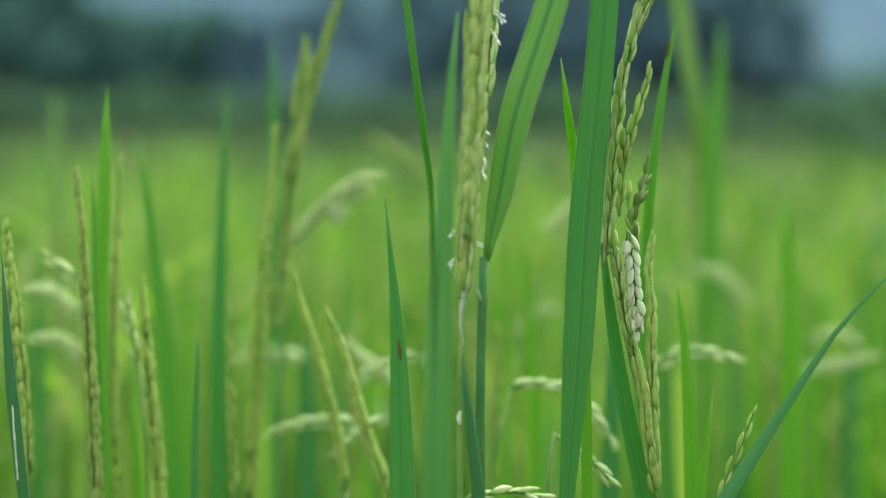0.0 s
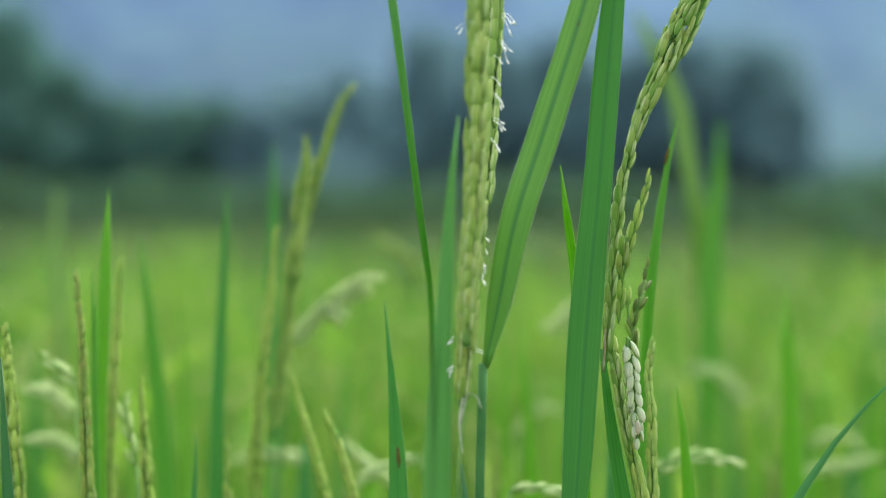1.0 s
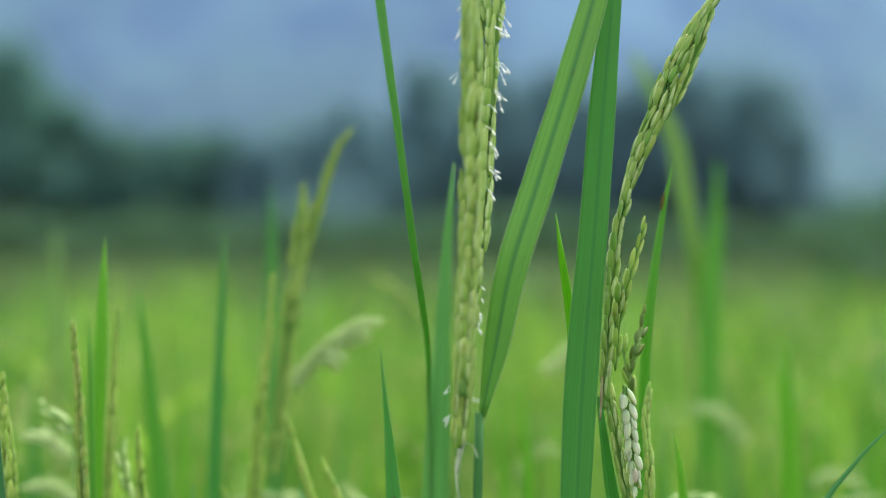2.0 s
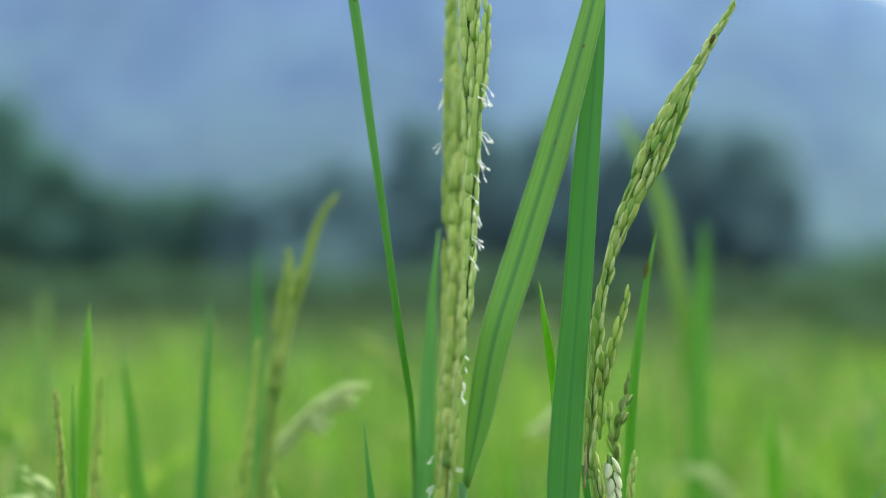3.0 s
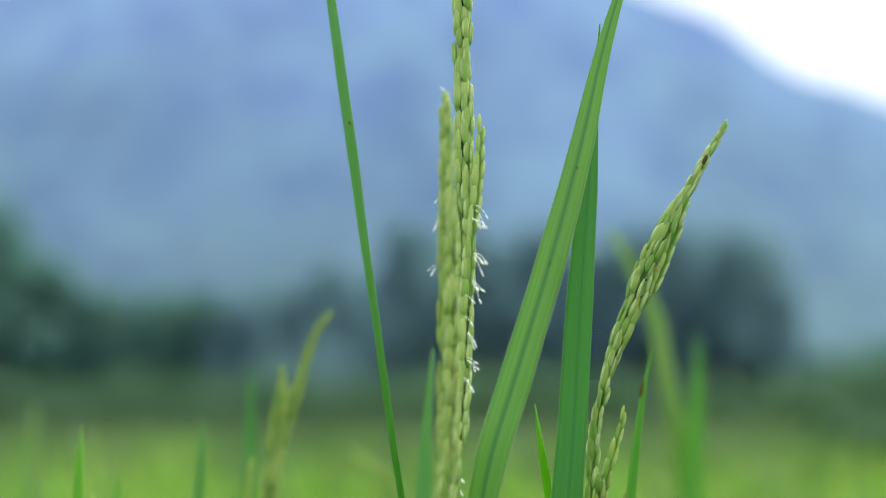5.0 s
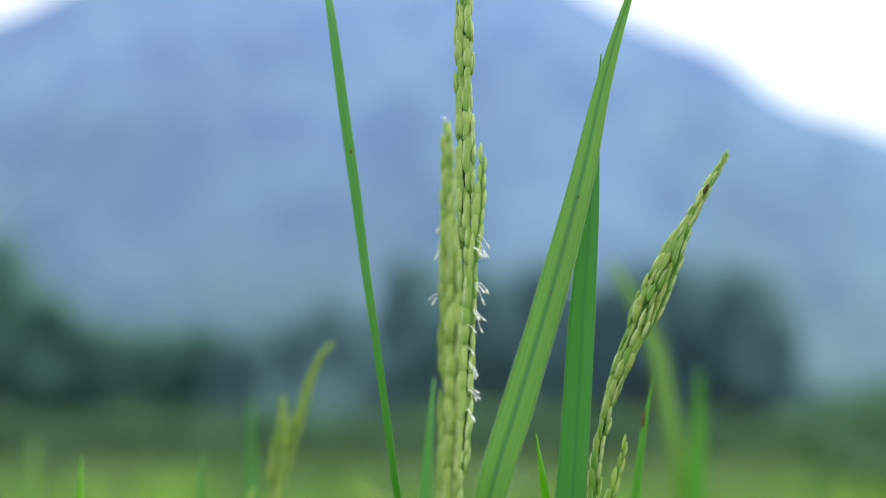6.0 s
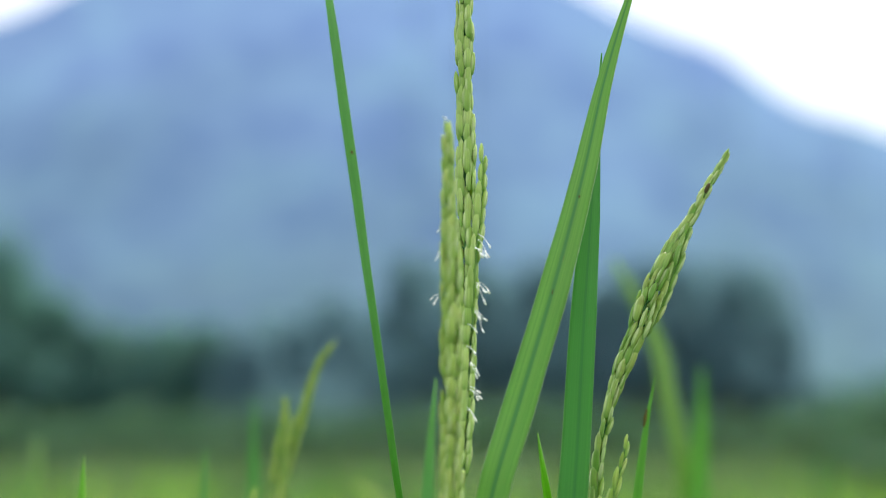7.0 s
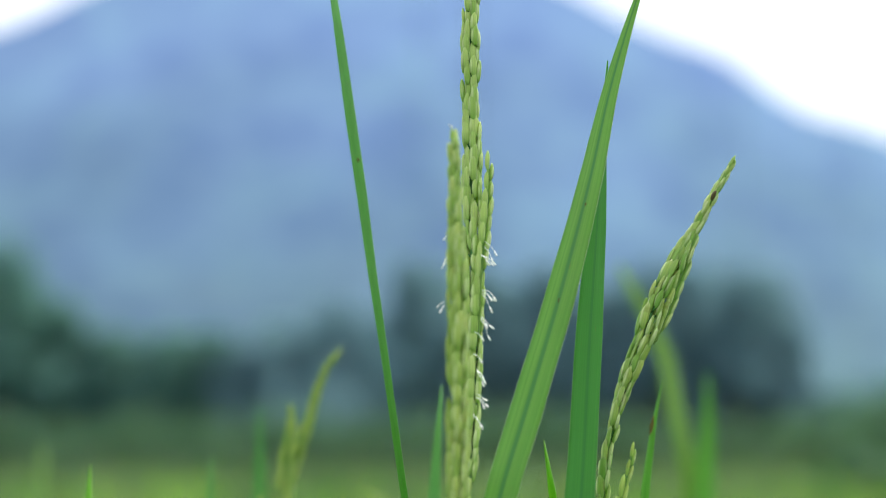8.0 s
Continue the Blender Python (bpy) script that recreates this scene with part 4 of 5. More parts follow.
branch(lean_p, [(0.0989, 0.5940, 1.0528), (0.0956, 0.5940, 1.0431), (0.0915, 0.5940, 1.0318), (0.0871, 0.5940, 1.0205), (0.0821, 0.5940, 1.0093)], SP_RIGHT, 0.0011, 0.0028, 2, 4.0, 0.0004)
branch(lean_p, [(0.0732, 0.5800, 0.9759), (0.0700, 0.5800, 0.9631), (0.0659, 0.5800, 0.9483), (0.0639, 0.5858, 0.9353), (0.0631, 0.5916, 0.9190)], SP_SMALL, 0.0009, 0.0034, 2, 4.0, 0.0004)
branch(lean_p, [(0.0650, 0.5800, 0.9562), (0.0635, 0.5800, 0.9473), (0.0627, 0.5858, 0.9353)], SP_RIGHT, 0.0009, 0.0034, 2, 4.0, 0.0004)
branch(lean_p, [(0.0766, 0.6148, 0.9426), (0.0753, 0.6148, 0.9325), (0.0724, 0.6090, 0.9244), (0.0700, 0.6090, 0.9171), (0.0705, 0.6090, 0.9056)], SP_DARK, 0.0011, 0.0022, 3, 12.0, 0.0005)
branch(lean_p, [(0.0662, 0.6090, 0.9347), (0.0674, 0.6090, 0.9254), (0.0696, 0.6090, 0.9150), (0.0718, 0.6090, 0.9035)], SP_SMALL, 0.0010, 0.0033, 2, 14.0, 0.0005)
branch(lean_p, [(0.0615, 0.5974, 0.9150), (0.0631, 0.5974, 0.9023), (0.0658, 0.5974, 0.8838), (0.0701, 0.5974, 0.8672), (0.0732, 0.5974, 0.8527), (0.0763, 0.6003, 0.8313), (0.0794, 0.6032, 0.8134)], SP_SLIM, 0.0019, 0.0011, 4, 2.5, 0.0008)
branch(lean_p, [(0.0794, 0.6206, 0.9128), (0.0768, 0.6148, 0.8988), (0.0771, 0.6090, 0.8846), (0.0774, 0.6061, 0.8639), (0.0778, 0.6032, 0.8434), (0.0798, 0.6032, 0.8134)], SP_SLIM, 0.0016, 0.0012, 4, 2.5, 0.0008)
branch(lean_p, [(0.0712, 0.5900, 0.8720), (0.0700, 0.5900, 0.8812), (0.0688, 0.5900, 0.8902), (0.0676, 0.5900, 0.9015), (0.0662, 0.5915, 0.9130)], SP_WHITE, 0.0017, 0.0011, 4, 14.0, 0.0006, 0.3, 0.05, "blighted_ear", "short ear of blighted white grains")
branch(lean_p, [(0.0612, 0.5928, 0.9153), (0.0626, 0.5928, 0.9006), (0.0654, 0.5939, 0.8841), (0.0681, 0.5951, 0.8717)], SP_RIGHT, 0.0014, 0.0024, 3, 3.0, 0.0005)
branch(lean_p, [(0.0694, 0.5850, 0.8765), (0.0690, 0.5850, 0.8840)], SP_RED, 0.0004, 0.006, 1, 2.0, 0.0005, 0.2, 0.05, "reddened_grain", "white grain with a red stain")
stem(lean_p, [(0.0600, 0.5916, 0.9068), (0.0633, 0.5974, 0.8858), (0.0697, 0.6003, 0.8627), (0.0767, 0.6032, 0.8307), (0.0798, 0.6032, 0.8134), (lean_p.location.x, lean_p.location.y, 0.45), (lean_p.location.x, lean_p.location.y, -0.02)], 0.0008, STEM, nodes=(0.4, 0.7))
leaf(lean_p, [(0.0653, 0.5800, 1.1092), (0.0632, 0.5800, 1.0820), (0.0605, 0.5800, 1.0495), (0.0572, 0.5800, 1.0095), (0.0539, 0.5800, 0.9623), (0.0524, 0.5800, 0.9453), (0.0500, 0.5800, 0.9116), (0.0481, 0.5800, 0.8716), (0.0446, 0.5800, 0.8185), (lean_p.location.x - 0.015, lean_p.location.y - 0.01, 0.55)], [0.0004, 0.0028, 0.0071, 0.0099, 0.0107, 0.0111, 0.0125, 0.0111, 0.0056, 0.0052], LEAF, -12, 0.2, "broad green blade narrowing to a fine tip", 48, 3.0)
leaf(lean_p, [(0.0580, 0.6003, 0.9082), (0.0615, 0.6032, 0.8810), (0.0674, 0.6061, 0.8470), (0.0751, 0.6090, 0.8121), (lean_p.location.x - 0.005, lean_p.location.y + 0.005, 0.5)], [0.0016, 0.0041, 0.0058, 0.0067, 0.0046], LEAF, 35, 0.3, "dark green lower blade", 26)
leaf(lean_p, [(0.0578, 0.5870, 0.9162), (0.0575, 0.5870, 0.9091), (0.0573, 0.5881, 0.9010)], [0.0005, 0.0008, 0.0005], SHEATH_BROWN, 30, 0.3, "dry brown sheath edge", 8, name="dry_membrane")

plant = leaf_plant("narrow upright green rice blade", [(-0.0331, 0.5568, 1.1377), (-0.0317, 0.5568, 1.1257), (-0.0284, 0.5568, 1.1057), (-0.0258, 0.5568, 1.0859), (-0.0234, 0.5597, 1.0697), (-0.0195, 0.5626, 1.0396), (-0.0141, 0.5684, 1.0013), (-0.0082, 0.5974, 0.9540), (-0.0051, 0.6380, 0.9293), (-0.0044, 0.6786, 0.9048), (-0.0036, 0.6844, 0.8572)], [0.0019, 0.0027, 0.0034, 0.0036, 0.0036, 0.0031, 0.0025, 0.0025, 0.0022, 0.0019, 0.0016], LEAF_SOFT, 15)
spot(plant, (-0.0228, 0.5539, 1.0689), (-0.1436, -0.1745, 0.9741), (0.0008, 0.0016))
plant = leaf_plant("upright green rice blade with a fine tip", [(0.0056, 0.6844, 0.9975), (0.0030, 0.6844, 0.9674), (0.0008, 0.6844, 0.9255), (-0.0015, 0.6844, 0.8738), (-0.0029, 0.6844, 0.7946)], [0.0005, 0.0037, 0.0065, 0.0103, 0.0126], LEAF_SOFT, 20)
plant = leaf_plant("upright green rice blade with one rust spot", [(-0.0199, 0.5626, 0.9288), (-0.0179, 0.5626, 0.9066), (-0.0158, 0.5626, 0.8834), (-0.0145, 0.5626, 0.8541), (-0.0137, 0.5626, 0.8222)], [0.0002, 0.0021, 0.0048, 0.0073, 0.0092], LEAF, 18)
spot(plant, (-0.0146, 0.5568, 0.8744), (-0.0931, 0.0000, 0.9957), (0.0014, 0.0075))
plant = leaf_plant("small fine-tipped green rice blade", [(0.0407, 0.5800, 0.9740), (0.0435, 0.5858, 0.9572), (0.0474, 0.5974, 0.9370), (0.0510, 0.6032, 0.8934), (0.0544, 0.6090, 0.8120)], [0.0003, 0.0023, 0.0033, 0.0040, 0.0040], LEAF_BRIGHT, 20)
plant = leaf_plant("green rice blade with a browned tip", [(0.0902, 0.6380, 0.9972), (0.0870, 0.6380, 0.9817), (0.0836, 0.6380, 0.9601), (0.0807, 0.6380, 0.9362), (0.0794, 0.6496, 0.8892), (0.0783, 0.6496, 0.8028)], [0.0002, 0.0020, 0.0031, 0.0037, 0.0038, 0.0038], LEAF_MID, 15)
spot(plant, (0.0851, 0.6322, 0.9797), (0.2045, 0.0000, 0.9789), (0.0014, 0.0075))
plant = leaf_plant("upright green rice blade", [(-0.1363, 0.6728, 0.9665), (-0.1374, 0.6728, 0.9414), (-0.1392, 0.6728, 0.9046), (-0.1403, 0.6728, 0.8511), (-0.1392, 0.6728, 0.7966)], [0.0002, 0.0046, 0.0062, 0.0064, 0.0064], LEAF_BRIGHT, 18)
plant = leaf_plant("thin pale-green rice blade", [(-0.1411, 0.6640, 0.9346), (-0.1405, 0.6640, 0.9169), (-0.1402, 0.6640, 0.8963), (-0.1393, 0.6640, 0.8643)], [0.0004, 0.0020, 0.0028, 0.0034], LEAF_MID, 15)
plant = leaf_plant("upright green rice blade", [(-0.1468, 0.8004, 0.9453), (-0.1430, 0.8004, 0.9125), (-0.1371, 0.8004, 0.8575), (-0.1309, 0.8004, 0.7677)], [0.0005, 0.0055, 0.0098, 0.0120], LEAF_MID, 20)
plant = leaf_plant("upright green rice blade", [(-0.1016, 0.7772, 0.9693), (-0.1031, 0.7772, 0.9350), (-0.1055, 0.7772, 0.8817), (-0.1069, 0.7772, 0.7730)], [0.0003, 0.0037, 0.0064, 0.0080], LEAF, 20)
plant = leaf_plant("upright green rice blade", [(-0.0954, 0.9280, 0.9977), (-0.0955, 0.9280, 0.9575), (-0.0960, 0.9280, 0.8941), (-0.0943, 0.9280, 0.8237), (-0.0939, 0.9280, 0.7389)], [0.0006, 0.0057, 0.0076, 0.0089, 0.0095], LEAF, 20)
plant = leaf_plant("thin pale-green rice blade", [(-0.0977, 0.6554, 0.8686), (-0.0980, 0.6554, 0.8516), (-0.0989, 0.6554, 0.8287), (-0.0995, 0.6554, 0.8007)], [0.0002, 0.0018, 0.0027, 0.0034], LEAF_BLUE, 15)
plant = leaf_plant("young yellow-green rice blade", [(-0.1267, 0.6670, 0.8428), (-0.1260, 0.6670, 0.8265), (-0.1247, 0.6670, 0.8125), (-0.1239, 0.6670, 0.7980)], [0.0002, 0.0027, 0.0041, 0.0050], LEAF_BRIGHT, 15)
plant = leaf_plant("long arching bluish-green rice blade", [(0.1623, 0.5800, 0.9037), (0.1561, 0.5800, 0.8977), (0.1409, 0.5800, 0.8810), (0.1254, 0.5800, 0.8578), (0.1128, 0.5800, 0.8375), (0.1011, 0.5800, 0.8188)], [0.0004, 0.0008, 0.0016, 0.0029, 0.0041, 0.0052], LEAF_BLUE, 25)
plant = leaf_plant("upright bright-green rice blade", [(0.0907, 0.6380, 0.8914), (0.0931, 0.6380, 0.8749), (0.0955, 0.6380, 0.8506), (0.0982, 0.6380, 0.8056)], [0.0002, 0.0026, 0.0044, 0.0065], LEAF_BRIGHT, 20)
plant = leaf_plant("young fine-tipped green rice blade", [(0.1035, 0.6264, 0.8507), (0.1020, 0.6264, 0.8372), (0.1005, 0.6264, 0.8218), (0.0990, 0.6264, 0.8082)], [0.0002, 0.0019, 0.0032, 0.0043], LEAF_BRIGHT, 20)
plant = leaf_plant("upright green rice blade out of focus", [(0.1884, 1.1310, 1.0229), (0.1875, 1.1310, 0.9846), (0.1840, 1.1310, 0.9450), (0.1824, 1.1310, 0.8755), (0.1834, 1.1310, 0.6940)], [0.0012, 0.0085, 0.0131, 0.0147, 0.0139], LEAF_MID, 20)
plant = leaf_plant("upright bright-green rice blade out of focus", [(0.1689, 0.8236, 0.9100), (0.1721, 0.8236, 0.8789), (0.1750, 0.8236, 0.8334), (0.1769, 0.8236, 0.7638)], [0.0006, 0.0056, 0.0101, 0.0129], LEAF_BRIGHT, 20)
plant = leaf_plant("slender bright-green rice blade with a rust spot", [(0.1785, 0.8600, 0.9200), (0.1823, 0.8600, 0.8758), (0.1842, 0.8600, 0.8283), (0.1847, 0.8600, 0.7562)], [0.0006, 0.0048, 0.0092, 0.0110], LEAF_BRIGHT, 20)
spot(plant, (0.1850, 0.8560, 0.8300), (0, 0, 1), (0.0016, 0.0060))
plant = leaf_plant("pale green upright rice blade", [(-0.3120, 1.3340, 0.9758), (-0.3127, 1.3340, 0.9236), (-0.3128, 1.3340, 0.8460), (-0.3144, 1.3340, 0.6457)], [0.0040, 0.0105, 0.0140, 0.0150], LEAF_YELLOW, 20)
plant = leaf_plant("upright bright-green rice blade out of focus", [(0.0419, 0.8700, 0.8982), (0.0443, 0.8700, 0.8623), (0.0483, 0.8700, 0.8141), (0.0512, 0.8700, 0.7527)], [0.0006, 0.0048, 0.0077, 0.0089], LEAF_BRIGHT, 20)
plant = leaf_plant("dark bluish rice blade", [(-0.1613, 0.6032, 0.9029), (-0.1604, 0.6032, 0.8800), (-0.1591, 0.6032, 0.8549), (-0.1566, 0.6032, 0.8297), (-0.1547, 0.6032, 0.8123)], [0.0006, 0.0029, 0.0049, 0.0054, 0.0045], LEAF_DARK, 25)
leaf(plant, [(-0.1569, 0.5974, 0.8479), (-0.1564, 0.5974, 0.8360), (-0.1552, 0.5974, 0.8204)], [0.0003, 0.0008, 0.0003], SHEATH_DRY, 20, 0.3, "dry white membrane", 10, name="dry_membrane")
plant = leaf_plant("upright green blade of rice", [(0.0740, 0.7250, 0.8570), (0.0748, 0.7250, 0.8319), (0.0744, 0.7250, 0.7857)], [0.0010, 0.0059, 0.0084], LEAF_BLUE, 20)
plant = leaf_plant("upright green blade of rice", [(-0.0713, 0.8700, 0.8377), (-0.0729, 0.8700, 0.8075), (-0.0715, 0.8700, 0.7521)], [0.0030, 0.0089, 0.0113], LEAF_BLUE, 20)
plant = leaf_plant("upright green blade of rice", [(0.2632, 1.1600, 0.8420), (0.2624, 1.1600, 0.7858), (0.2665, 1.1600, 0.6878)], [0.0012, 0.0079, 0.0119], LEAF_BRIGHT, 20)
grain_plant("upright browned rice panicle", [[(-0.1434, 0.6438, 0.9369), (-0.1413, 0.6438, 0.9131), (-0.1396, 0.6438, 0.8843), (-0.1379, 0.6438, 0.8464), (-0.1361, 0.6438, 0.8032), (-0.1355, 0.6438, 0.7764)]], SP_BROWN, .0022, .0010, 4)
grain_plant("upright green rice panicle", [[(-0.1380, 0.7076, 0.9405), (-0.1398, 0.7076, 0.9071), (-0.1419, 0.7076, 0.8681), (-0.1421, 0.7076, 0.8288), (-0.1413, 0.7076, 0.7887), (-0.1411, 0.7076, 0.7593)]], SP_SOFT, .0024, .0011, 4)
grain_plant("upright yellow-green rice panicle", [[(-0.1697, 0.6380, 0.9172), (-0.1678, 0.6380, 0.8936), (-0.1656, 0.6380, 0.8672), (-0.1633, 0.6380, 0.8406), (-0.1627, 0.6380, 0.8093)]], SP_SOFT, .0032, .0009, 5)
grain_plant("upright yellow-green rice panicle with a reddish tip", [[(-0.1221, 0.6670, 0.8931), (-0.1208, 0.6670, 0.8682), (-0.1185, 0.6670, 0.8405), (-0.1159, 0.6670, 0.8125), (-0.1143, 0.6670, 0.7891)]], SP_SOFT, .0025, .0010, 4)
grain_plant("tall leaning green rice panicle", [[(-0.0405, 0.7772, 1.0207), (-0.0476, 0.7772, 1.0102), (-0.0568, 0.7772, 0.9838), (-0.0681, 0.7772, 0.9457), (-0.0729, 0.7772, 0.9086), (-0.0765, 0.7772, 0.8765), (-0.0790, 0.7772, 0.8496)], [(-0.0638, 0.7714, 0.9968), (-0.0647, 0.7714, 0.9786), (-0.0670, 0.7714, 0.9563), (-0.0710, 0.7714, 0.9221)]], SP_BACK, .0042, .0012, 4)
grain_plant("upright yellow-green rice panicle", [[(-0.0751, 0.7424, 0.9547), (-0.0773, 0.7424, 0.9231), (-0.0809, 0.7424, 0.8849), (-0.0836, 0.7424, 0.8438), (-0.0864, 0.7424, 0.8024), (-0.0880, 0.7424, 0.7711)]], SP_SOFT, .0032, .0010, 6)
grain_plant("leaning yellow-green rice panicle", [[(-0.0643, 0.6951, 0.8924), (-0.0587, 0.6951, 0.8721), (-0.0523, 0.6951, 0.8505), (-0.0458, 0.6951, 0.8263), (-0.0410, 0.6951, 0.7947)]], SP_SOFT, .0018, .0011, 4, splay=2.0)
grain_plant("leaning green rice panicle", [[(-0.0493, 0.6702, 0.8800), (-0.0423, 0.6702, 0.8633), (-0.0359, 0.6702, 0.8425), (-0.0294, 0.6702, 0.8214), (-0.0214, 0.6702, 0.7975), (-0.0191, 0.6702, 0.7791)]], SP_SOFT, .0020, .0011, 4, splay=2.0)
grain_plant("nodding pale rice panicle", [[(-0.0248, 0.8000, 0.9273), (-0.0382, 0.8000, 0.9251), (-0.0518, 0.8000, 0.9157), (-0.0655, 0.8000, 0.9028), (-0.0738, 0.8000, 0.8923)], [(-0.0481, 0.7970, 0.9027), (-0.0519, 0.7970, 0.9082), (-0.0579, 0.7970, 0.9120)], [(-0.0309, 0.8030, 0.9170), (-0.0397, 0.8030, 0.9189), (-0.0507, 0.8030, 0.9150)]], SP_PALE, .0036, .0009, 5, splay=9.0, stalk=[(-0.0757, 0.8000, 0.8689), (-0.0775, 0.8000, 0.8356), (-0.0782, 0.8000, 0.7910)])
grain_plant("small upright green rice panicle", [[(0.1143, 0.5916, 0.8538), (0.1110, 0.5916, 0.8439), (0.1071, 0.5916, 0.8332), (0.1028, 0.5916, 0.8228), (0.1005, 0.5916, 0.8145)]], SP_SMALL, .0008, .0042, 2)
plant = leaf_plant("arching yellow-green rice blade out of focus", [(0.1292, 1.1310, 1.0971), (0.1460, 1.1310, 1.0658), (0.1608, 1.1310, 1.0308), (0.1637, 1.1310, 1.0101), (0.1721, 1.1310, 0.9680), (0.1816, 1.1600, 0.9212), (0.1953, 1.2064, 0.8539), (0.2000, 1.2180, 0.6743)], [0.0031, 0.0093, 0.0116, 0.0124, 0.0116, 0.0103, 0.0082, 0.0083], LEAF_YELLOW, 20)
grain_plant("nodding pale rice panicle", [[(0.1398, 0.7424, 0.8448), (0.1296, 0.7424, 0.8468), (0.1167, 0.7424, 0.8493), (0.1040, 0.7424, 0.8467), (0.0939, 0.7424, 0.8407)]], SP_PALE, .0022, .0026, 3, splay=10.0, stalk=[(0.0890, 0.7424, 0.8239), (0.0869, 0.7424, 0.7818)])
grain_plant("nodding pale rice panicle", [[(0.0777, 0.6960, 0.8087), (0.0703, 0.6960, 0.8196), (0.0618, 0.6960, 0.8317), (0.0497, 0.6960, 0.8401), (0.0377, 0.6960, 0.8413), (0.0293, 0.6960, 0.8400)]], SP_PALE, .0016, .0026, 3, splay=10.0, stalk=[(0.0234, 0.6960, 0.8267), (0.0212, 0.6960, 0.7921)])
grain_plant("low nodding rice panicle", [[(0.0716, 0.6264, 0.8085), (0.0646, 0.6264, 0.8151), (0.0569, 0.6264, 0.8227), (0.0493, 0.6264, 0.8282), (0.0432, 0.6264, 0.8325)]], SP_PALE, .0010, .0026, 3, splay=10.0, stalk=[(0.0403, 0.6264, 0.8194), (0.0391, 0.6264, 0.8040)])
grain_plant("low nodding rice panicle", [[(0.0460, 0.6090, 0.8115), (0.0376, 0.6090, 0.8123), (0.0291, 0.6090, 0.8140), (0.0186, 0.6090, 0.8135), (0.0101, 0.6090, 0.8122)]], SP_PALE, .0010, .0026, 3, splay=10.0, stalk=[(0.0059, 0.6090, 0.8036)])
grain_plant("nodding pale rice panicle", [[(-0.0867, 0.7540, 0.8067), (-0.0736, 0.7540, 0.8107), (-0.0606, 0.7540, 0.8139), (-0.0476, 0.7540, 0.8147), (-0.0371, 0.7540, 0.8122)]], SP_PALE, .0018, .0026, 3, splay=10.0, stalk=[(-0.0319, 0.7540, 0.8003), (-0.0306, 0.7540, 0.7739)])
grain_plant("nodding pale rice panicle", [[(-0.0528, 0.7250, 0.8014), (-0.0432, 0.7250, 0.8098), (-0.0345, 0.7250, 0.8162), (-0.0232, 0.7250, 0.8226)]], SP_PALE, .0015, .0026, 3, splay=10.0, stalk=[(-0.0177, 0.7250, 0.8061), (-0.0168, 0.7250, 0.7807)])
grain_plant("nodding pale rice panicle", [[(-0.0489, 0.7540, 0.8292), (-0.0398, 0.7540, 0.8332), (-0.0320, 0.7540, 0.8384), (-0.0242, 0.7540, 0.8424), (-0.0099, 0.7540, 0.8464)]], SP_PALE, .0016, .0026, 3, splay=10.0, stalk=[(-0.0033, 0.7540, 0.8268), (-0.0026, 0.7540, 0.7740)])
grain_plant("nodding pale rice panicle", [[(-0.0530, 0.8410, 0.8445), (-0.0415, 0.8410, 0.8328), (-0.0270, 0.8410, 0.8227), (-0.0182, 0.8410, 0.8154)]], SP_PALE, .0019, .0014, 4, splay=10.0, stalk=[(-0.0138, 0.8410, 0.7949), (-0.0128, 0.8410, 0.7537)])
grain_plant("nodding pale rice panicle", [[(-0.1794, 0.7250, 0.8979), (-0.1725, 0.7250, 0.8915), (-0.1651, 0.7250, 0.8855), (-0.1602, 0.7250, 0.8810)]], SP_PALE, .0016, .0026, 3, splay=10.0, stalk=[(-0.1575, 0.7250, 0.8560), (-0.1568, 0.7250, 0.7847)])
grain_plant("nodding pale rice panicle", [[(-0.2101, 0.8120, 0.8684), (-0.1990, 0.8120, 0.8693), (-0.1879, 0.8120, 0.8643), (-0.1796, 0.8120, 0.8560)]], SP_PALE, .0024, .0014, 4, splay=10.0, stalk=[(-0.1771, 0.8120, 0.8335), (-0.1773, 0.8120, 0.7648)])
grain_plant("nodding pale rice panicle", [[(-0.2077, 0.8120, 0.8432), (-0.1965, 0.8120, 0.8446), (-0.1876, 0.8120, 0.8430), (-0.1771, 0.8120, 0.8335)]], SP_PALE, .0022, .0014, 4, splay=10.0, stalk=[(-0.1751, 0.8120, 0.8109), (-0.1751, 0.8120, 0.7648)])
grain_plant("nodding pale rice panicle", [[(-0.0528, 1.1310, 0.9471), (-0.0366, 1.1310, 0.9371), (-0.0211, 1.1310, 0.9249), (-0.0110, 1.1310, 0.9095)]], SP_BACK, .0030, .0018, 4, splay=3.5, stalk=[(-0.0070, 1.1310, 0.8746), (-0.0047, 1.1310, 0.6932)])
grain_plant("nodding pale rice panicle", [[(0.0553, 0.9860, 0.8873), (0.0678, 0.9860, 0.8931), (0.0768, 0.9860, 0.9009), (0.0845, 0.9860, 0.9043)]], SP_PALE, .0042, .0011, 4, splay=10.0, stalk=[(0.0939, 0.9860, 0.8780), (0.0984, 0.9860, 0.7265)])
grain_plant("nodding yellow-green rice panicle", [[(0.1368, 1.0150, 0.9420), (0.1473, 1.0150, 0.9317), (0.1519, 1.0150, 0.9039), (0.1546, 1.0150, 0.8656)]], SP_BACK, .0028, .0028, 3, splay=3.5, stalk=[(0.1553, 1.0150, 0.8201), (0.1576, 1.0150, 0.7202)])
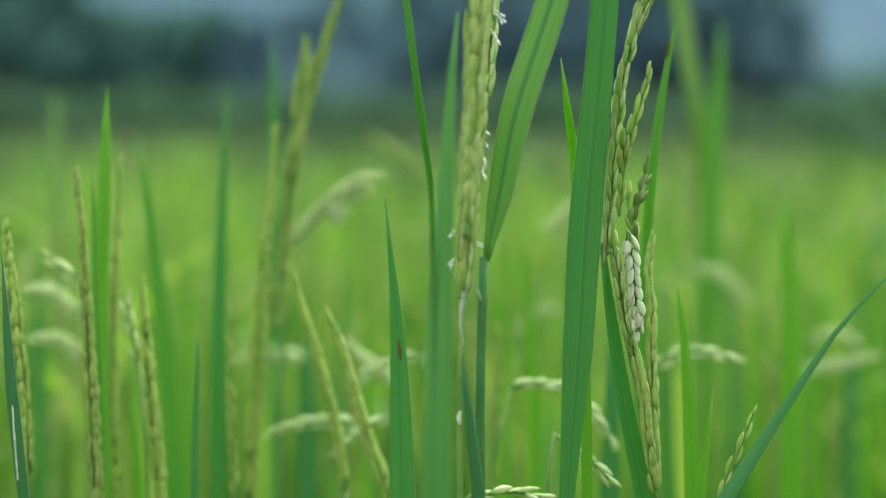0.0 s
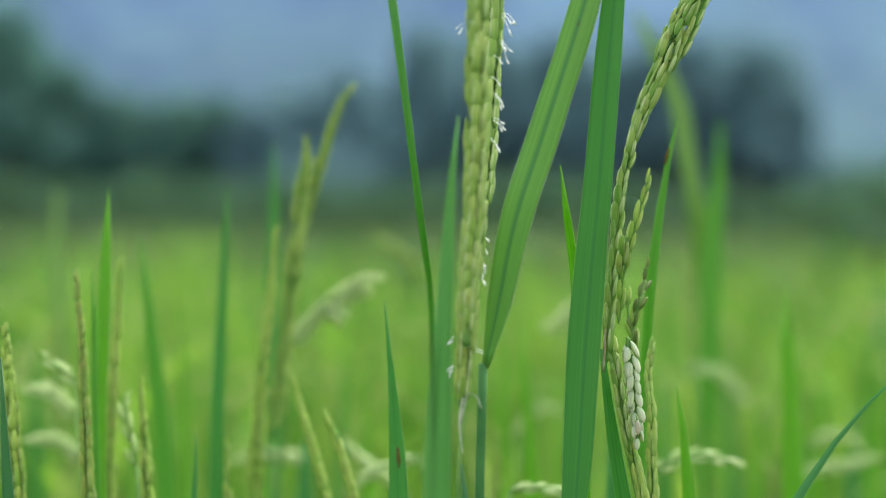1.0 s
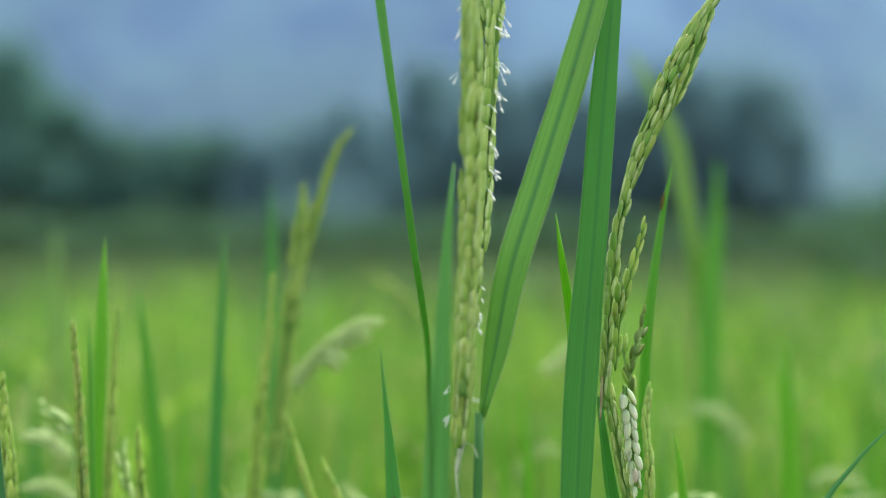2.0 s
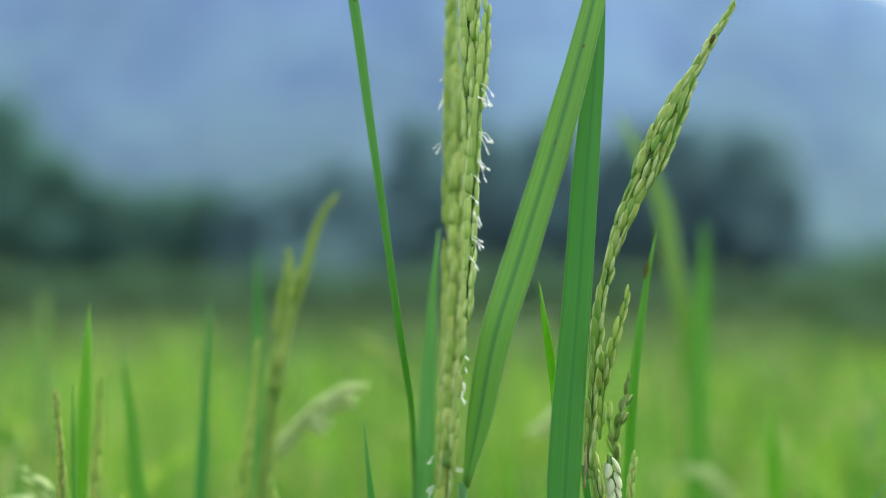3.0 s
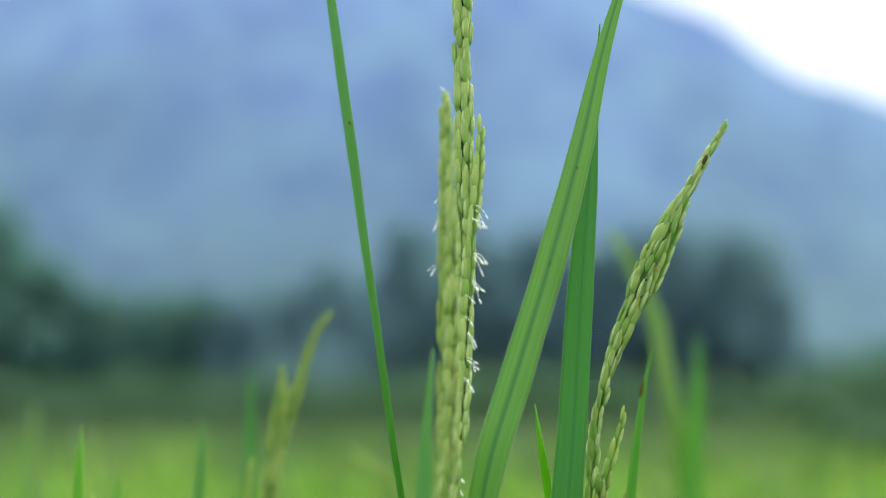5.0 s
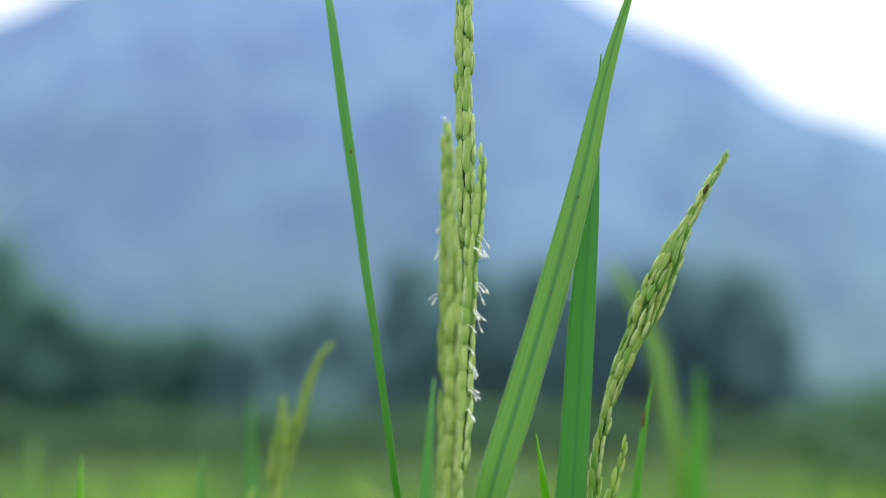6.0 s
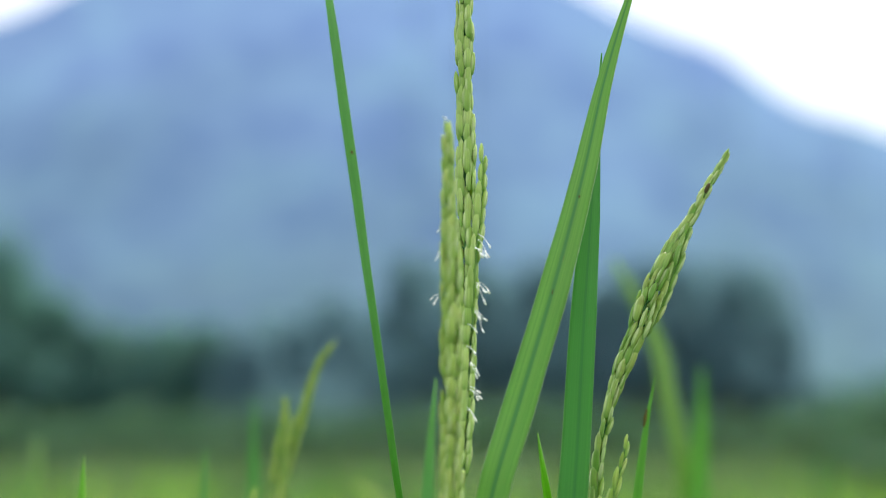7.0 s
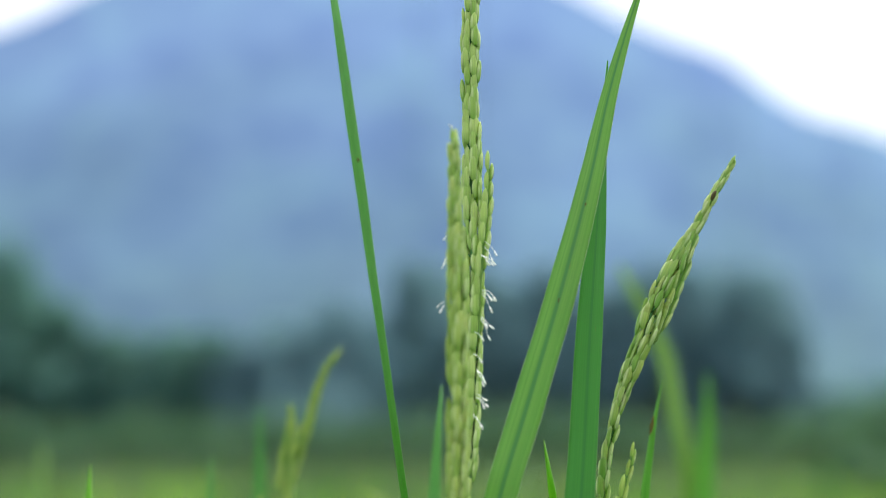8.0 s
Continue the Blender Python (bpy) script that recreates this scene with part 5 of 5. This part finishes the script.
grain_plant("nodding pale rice panicle", [[(0.1667, 0.8700, 0.8334), (0.1729, 0.8700, 0.8252), (0.1803, 0.8700, 0.8162), (0.1853, 0.8700, 0.8026)]], SP_BACK, .0018, .0020, 3, splay=3.5, stalk=[(0.1873, 0.8700, 0.7783), (0.1882, 0.8700, 0.7478)])
grain_plant("nodding pale rice panicle", [[(0.2069, 1.1020, 0.8301), (0.1915, 1.1020, 0.8471), (0.1781, 1.1020, 0.8554), (0.1611, 1.1020, 0.8546)]], SP_PALE, .0037, .0014, 4, splay=10.0, stalk=[(0.1502, 1.1020, 0.8241), (0.1501, 1.1020, 0.7004)])
grain_plant("upright yellow-green rice panicle", [[(0.0260, 0.7830, 0.8602), (0.0267, 0.7830, 0.8385), (0.0252, 0.7830, 0.8112), (0.0244, 0.7830, 0.7784)]], SP_BACK, .0019, .0020, 3)
grain_plant("upright browned rice panicle", [[(-0.0908, 0.6960, 0.8661), (-0.0904, 0.6960, 0.8455), (-0.0896, 0.6960, 0.8213), (-0.0888, 0.6960, 0.7916)]], SP_BACK, .0012, .0034, 2)
grain_plant("pale nodding rice panicle", [[(-0.1299, 0.6960, 0.8839), (-0.1328, 0.6960, 0.8767), (-0.1320, 0.6960, 0.8647), (-0.1288, 0.6960, 0.8502)]], SP_PALE, .0018, .0026, 3, splay=10.0, stalk=[(-0.1265, 0.6960, 0.8309), (-0.1254, 0.6960, 0.7914)])
grain_plant("upright yellow-green rice panicle", [[(0.2068, 0.8700, 0.8088), (0.2078, 0.8700, 0.7906), (0.2074, 0.8700, 0.7534)]], SP_BACK, .0018, .0020, 3)
grain_plant("nodding pale rice panicle", [[(0.2664, 0.9860, 0.8158), (0.2468, 0.9860, 0.8105), (0.2265, 0.9860, 0.8070), (0.2097, 0.9860, 0.8018)]], SP_PALE, .0025, .0014, 4, splay=10.0, stalk=[(0.2034, 0.9860, 0.7760), (0.2029, 0.9860, 0.7270)])
plant = leaf_plant("upright bright-green rice blade out of focus", [(0.1967, 1.0440, 0.8364), (0.1981, 1.0440, 0.7984), (0.2004, 1.0440, 0.7138)], [0.0011, 0.0057, 0.0093], LEAF_BRIGHT, 20)
plant = leaf_plant("upright green rice blade out of focus", [(0.2735, 1.1020, 0.8323), (0.2734, 1.1020, 0.7865), (0.2742, 1.1020, 0.7010)], [0.0011, 0.0060, 0.0090], LEAF_BLUE, 20)
plant = leaf_plant("upright green rice blade out of focus", [(0.2196, 1.2760, 0.8506), (0.2242, 1.2760, 0.7868), (0.2290, 1.2760, 0.6613)], [0.0013, 0.0078, 0.0113], LEAF_BLUE, 20)
plant = leaf_plant("upright green rice blade out of focus", [(0.1237, 0.9280, 0.8600), (0.1263, 0.9280, 0.8151), (0.1299, 0.9280, 0.7399)], [0.0010, 0.0051, 0.0076], LEAF, 20)
plant = leaf_plant("upright bright-green rice blade out of focus", [(0.0384, 1.1020, 0.8862), (0.0396, 1.1020, 0.8236), (0.0420, 1.1020, 0.7000)], [0.0011, 0.0060, 0.0090], LEAF_BRIGHT, 20)
plant = leaf_plant("upright green rice blade out of focus", [(-0.0453, 0.9860, 0.8672), (-0.0445, 0.9860, 0.8092), (-0.0431, 0.9860, 0.7259)], [0.0010, 0.0054, 0.0088], LEAF_BRIGHT, 20)
plant = leaf_plant("upright green rice blade out of focus", [(-0.0684, 1.1600, 0.8684), (-0.0708, 1.1600, 0.8004), (-0.0740, 1.1600, 0.6863)], [0.0012, 0.0071, 0.0103], LEAF, 20)
plant = leaf_plant("upright green rice blade out of focus", [(-0.1743, 1.1020, 0.8909), (-0.1725, 1.1020, 0.8227), (-0.1704, 1.1020, 0.6990)], [0.0011, 0.0075, 0.0113], LEAF_BRIGHT, 20)
plant = leaf_plant("upright green rice blade out of focus", [(-0.2588, 1.0440, 0.8865), (-0.2575, 1.0440, 0.8290), (-0.2569, 1.0440, 0.7118)], [0.0011, 0.0071, 0.0107], LEAF, 20)
plant = leaf_plant("upright green rice blade out of focus", [(0.3175, 1.2180, 0.8661), (0.3171, 1.2180, 0.7947), (0.3191, 1.2180, 0.6749)], [0.0012, 0.0075, 0.0108], LEAF_BRIGHT, 20)
grain_plant("browned nodding rice panicle out of focus", [[(0.2012, 0.9860, 0.8530), (0.2043, 0.9860, 0.8343), (0.2040, 0.9860, 0.8104), (0.2019, 0.9860, 0.7829)]], SP_BROWN, .0024, .0020, 3, splay=3.5, stalk=[(0.2024, 0.9860, 0.7554), (0.2037, 0.9860, 0.7208)])
grain_plant("nodding pale rice panicle", [[(0.2627, 1.0150, 0.8118), (0.2503, 1.0150, 0.8219), (0.2363, 1.0150, 0.8233), (0.2259, 1.0150, 0.8151)]], SP_PALE, .0025, .0015, 4, splay=10.0, stalk=[(0.2231, 1.0150, 0.7851), (0.2237, 1.0150, 0.7205)])
grain_plant("upright yellow-green rice panicle", [[(0.1949, 0.8700, 0.8042), (0.1947, 0.8700, 0.7844), (0.1941, 0.8700, 0.7533)]], SP_BACK, .0016, .0022, 3)
grain_plant("nodding pale rice panicle", [[(-0.1209, 0.9280, 0.8172), (-0.1065, 0.9280, 0.8205), (-0.0905, 0.9280, 0.8212), (-0.0713, 0.9280, 0.8174)]], SP_PALE, .0028, .0015, 4, splay=10.0, stalk=[(-0.0617, 0.9280, 0.7948), (-0.0598, 0.9280, 0.7390)])
grain_plant("upright browned rice panicle out of focus", [[(0.1775, 1.1020, 0.8242), (0.1795, 1.1020, 0.7937), (0.1825, 1.1020, 0.7477), (0.1848, 1.1020, 0.7006)]], SP_BROWN, .0020, .0024, 3)
grain_plant("nodding pale rice panicle", [[(0.0813, 1.0440, 0.8305), (0.0669, 1.0440, 0.8358), (0.0544, 1.0440, 0.8304), (0.0473, 1.0440, 0.8159)]], SP_PALE, .0025, .0017, 4, splay=10.0, stalk=[(0.0451, 1.0440, 0.7796), (0.0448, 1.0440, 0.7131)])
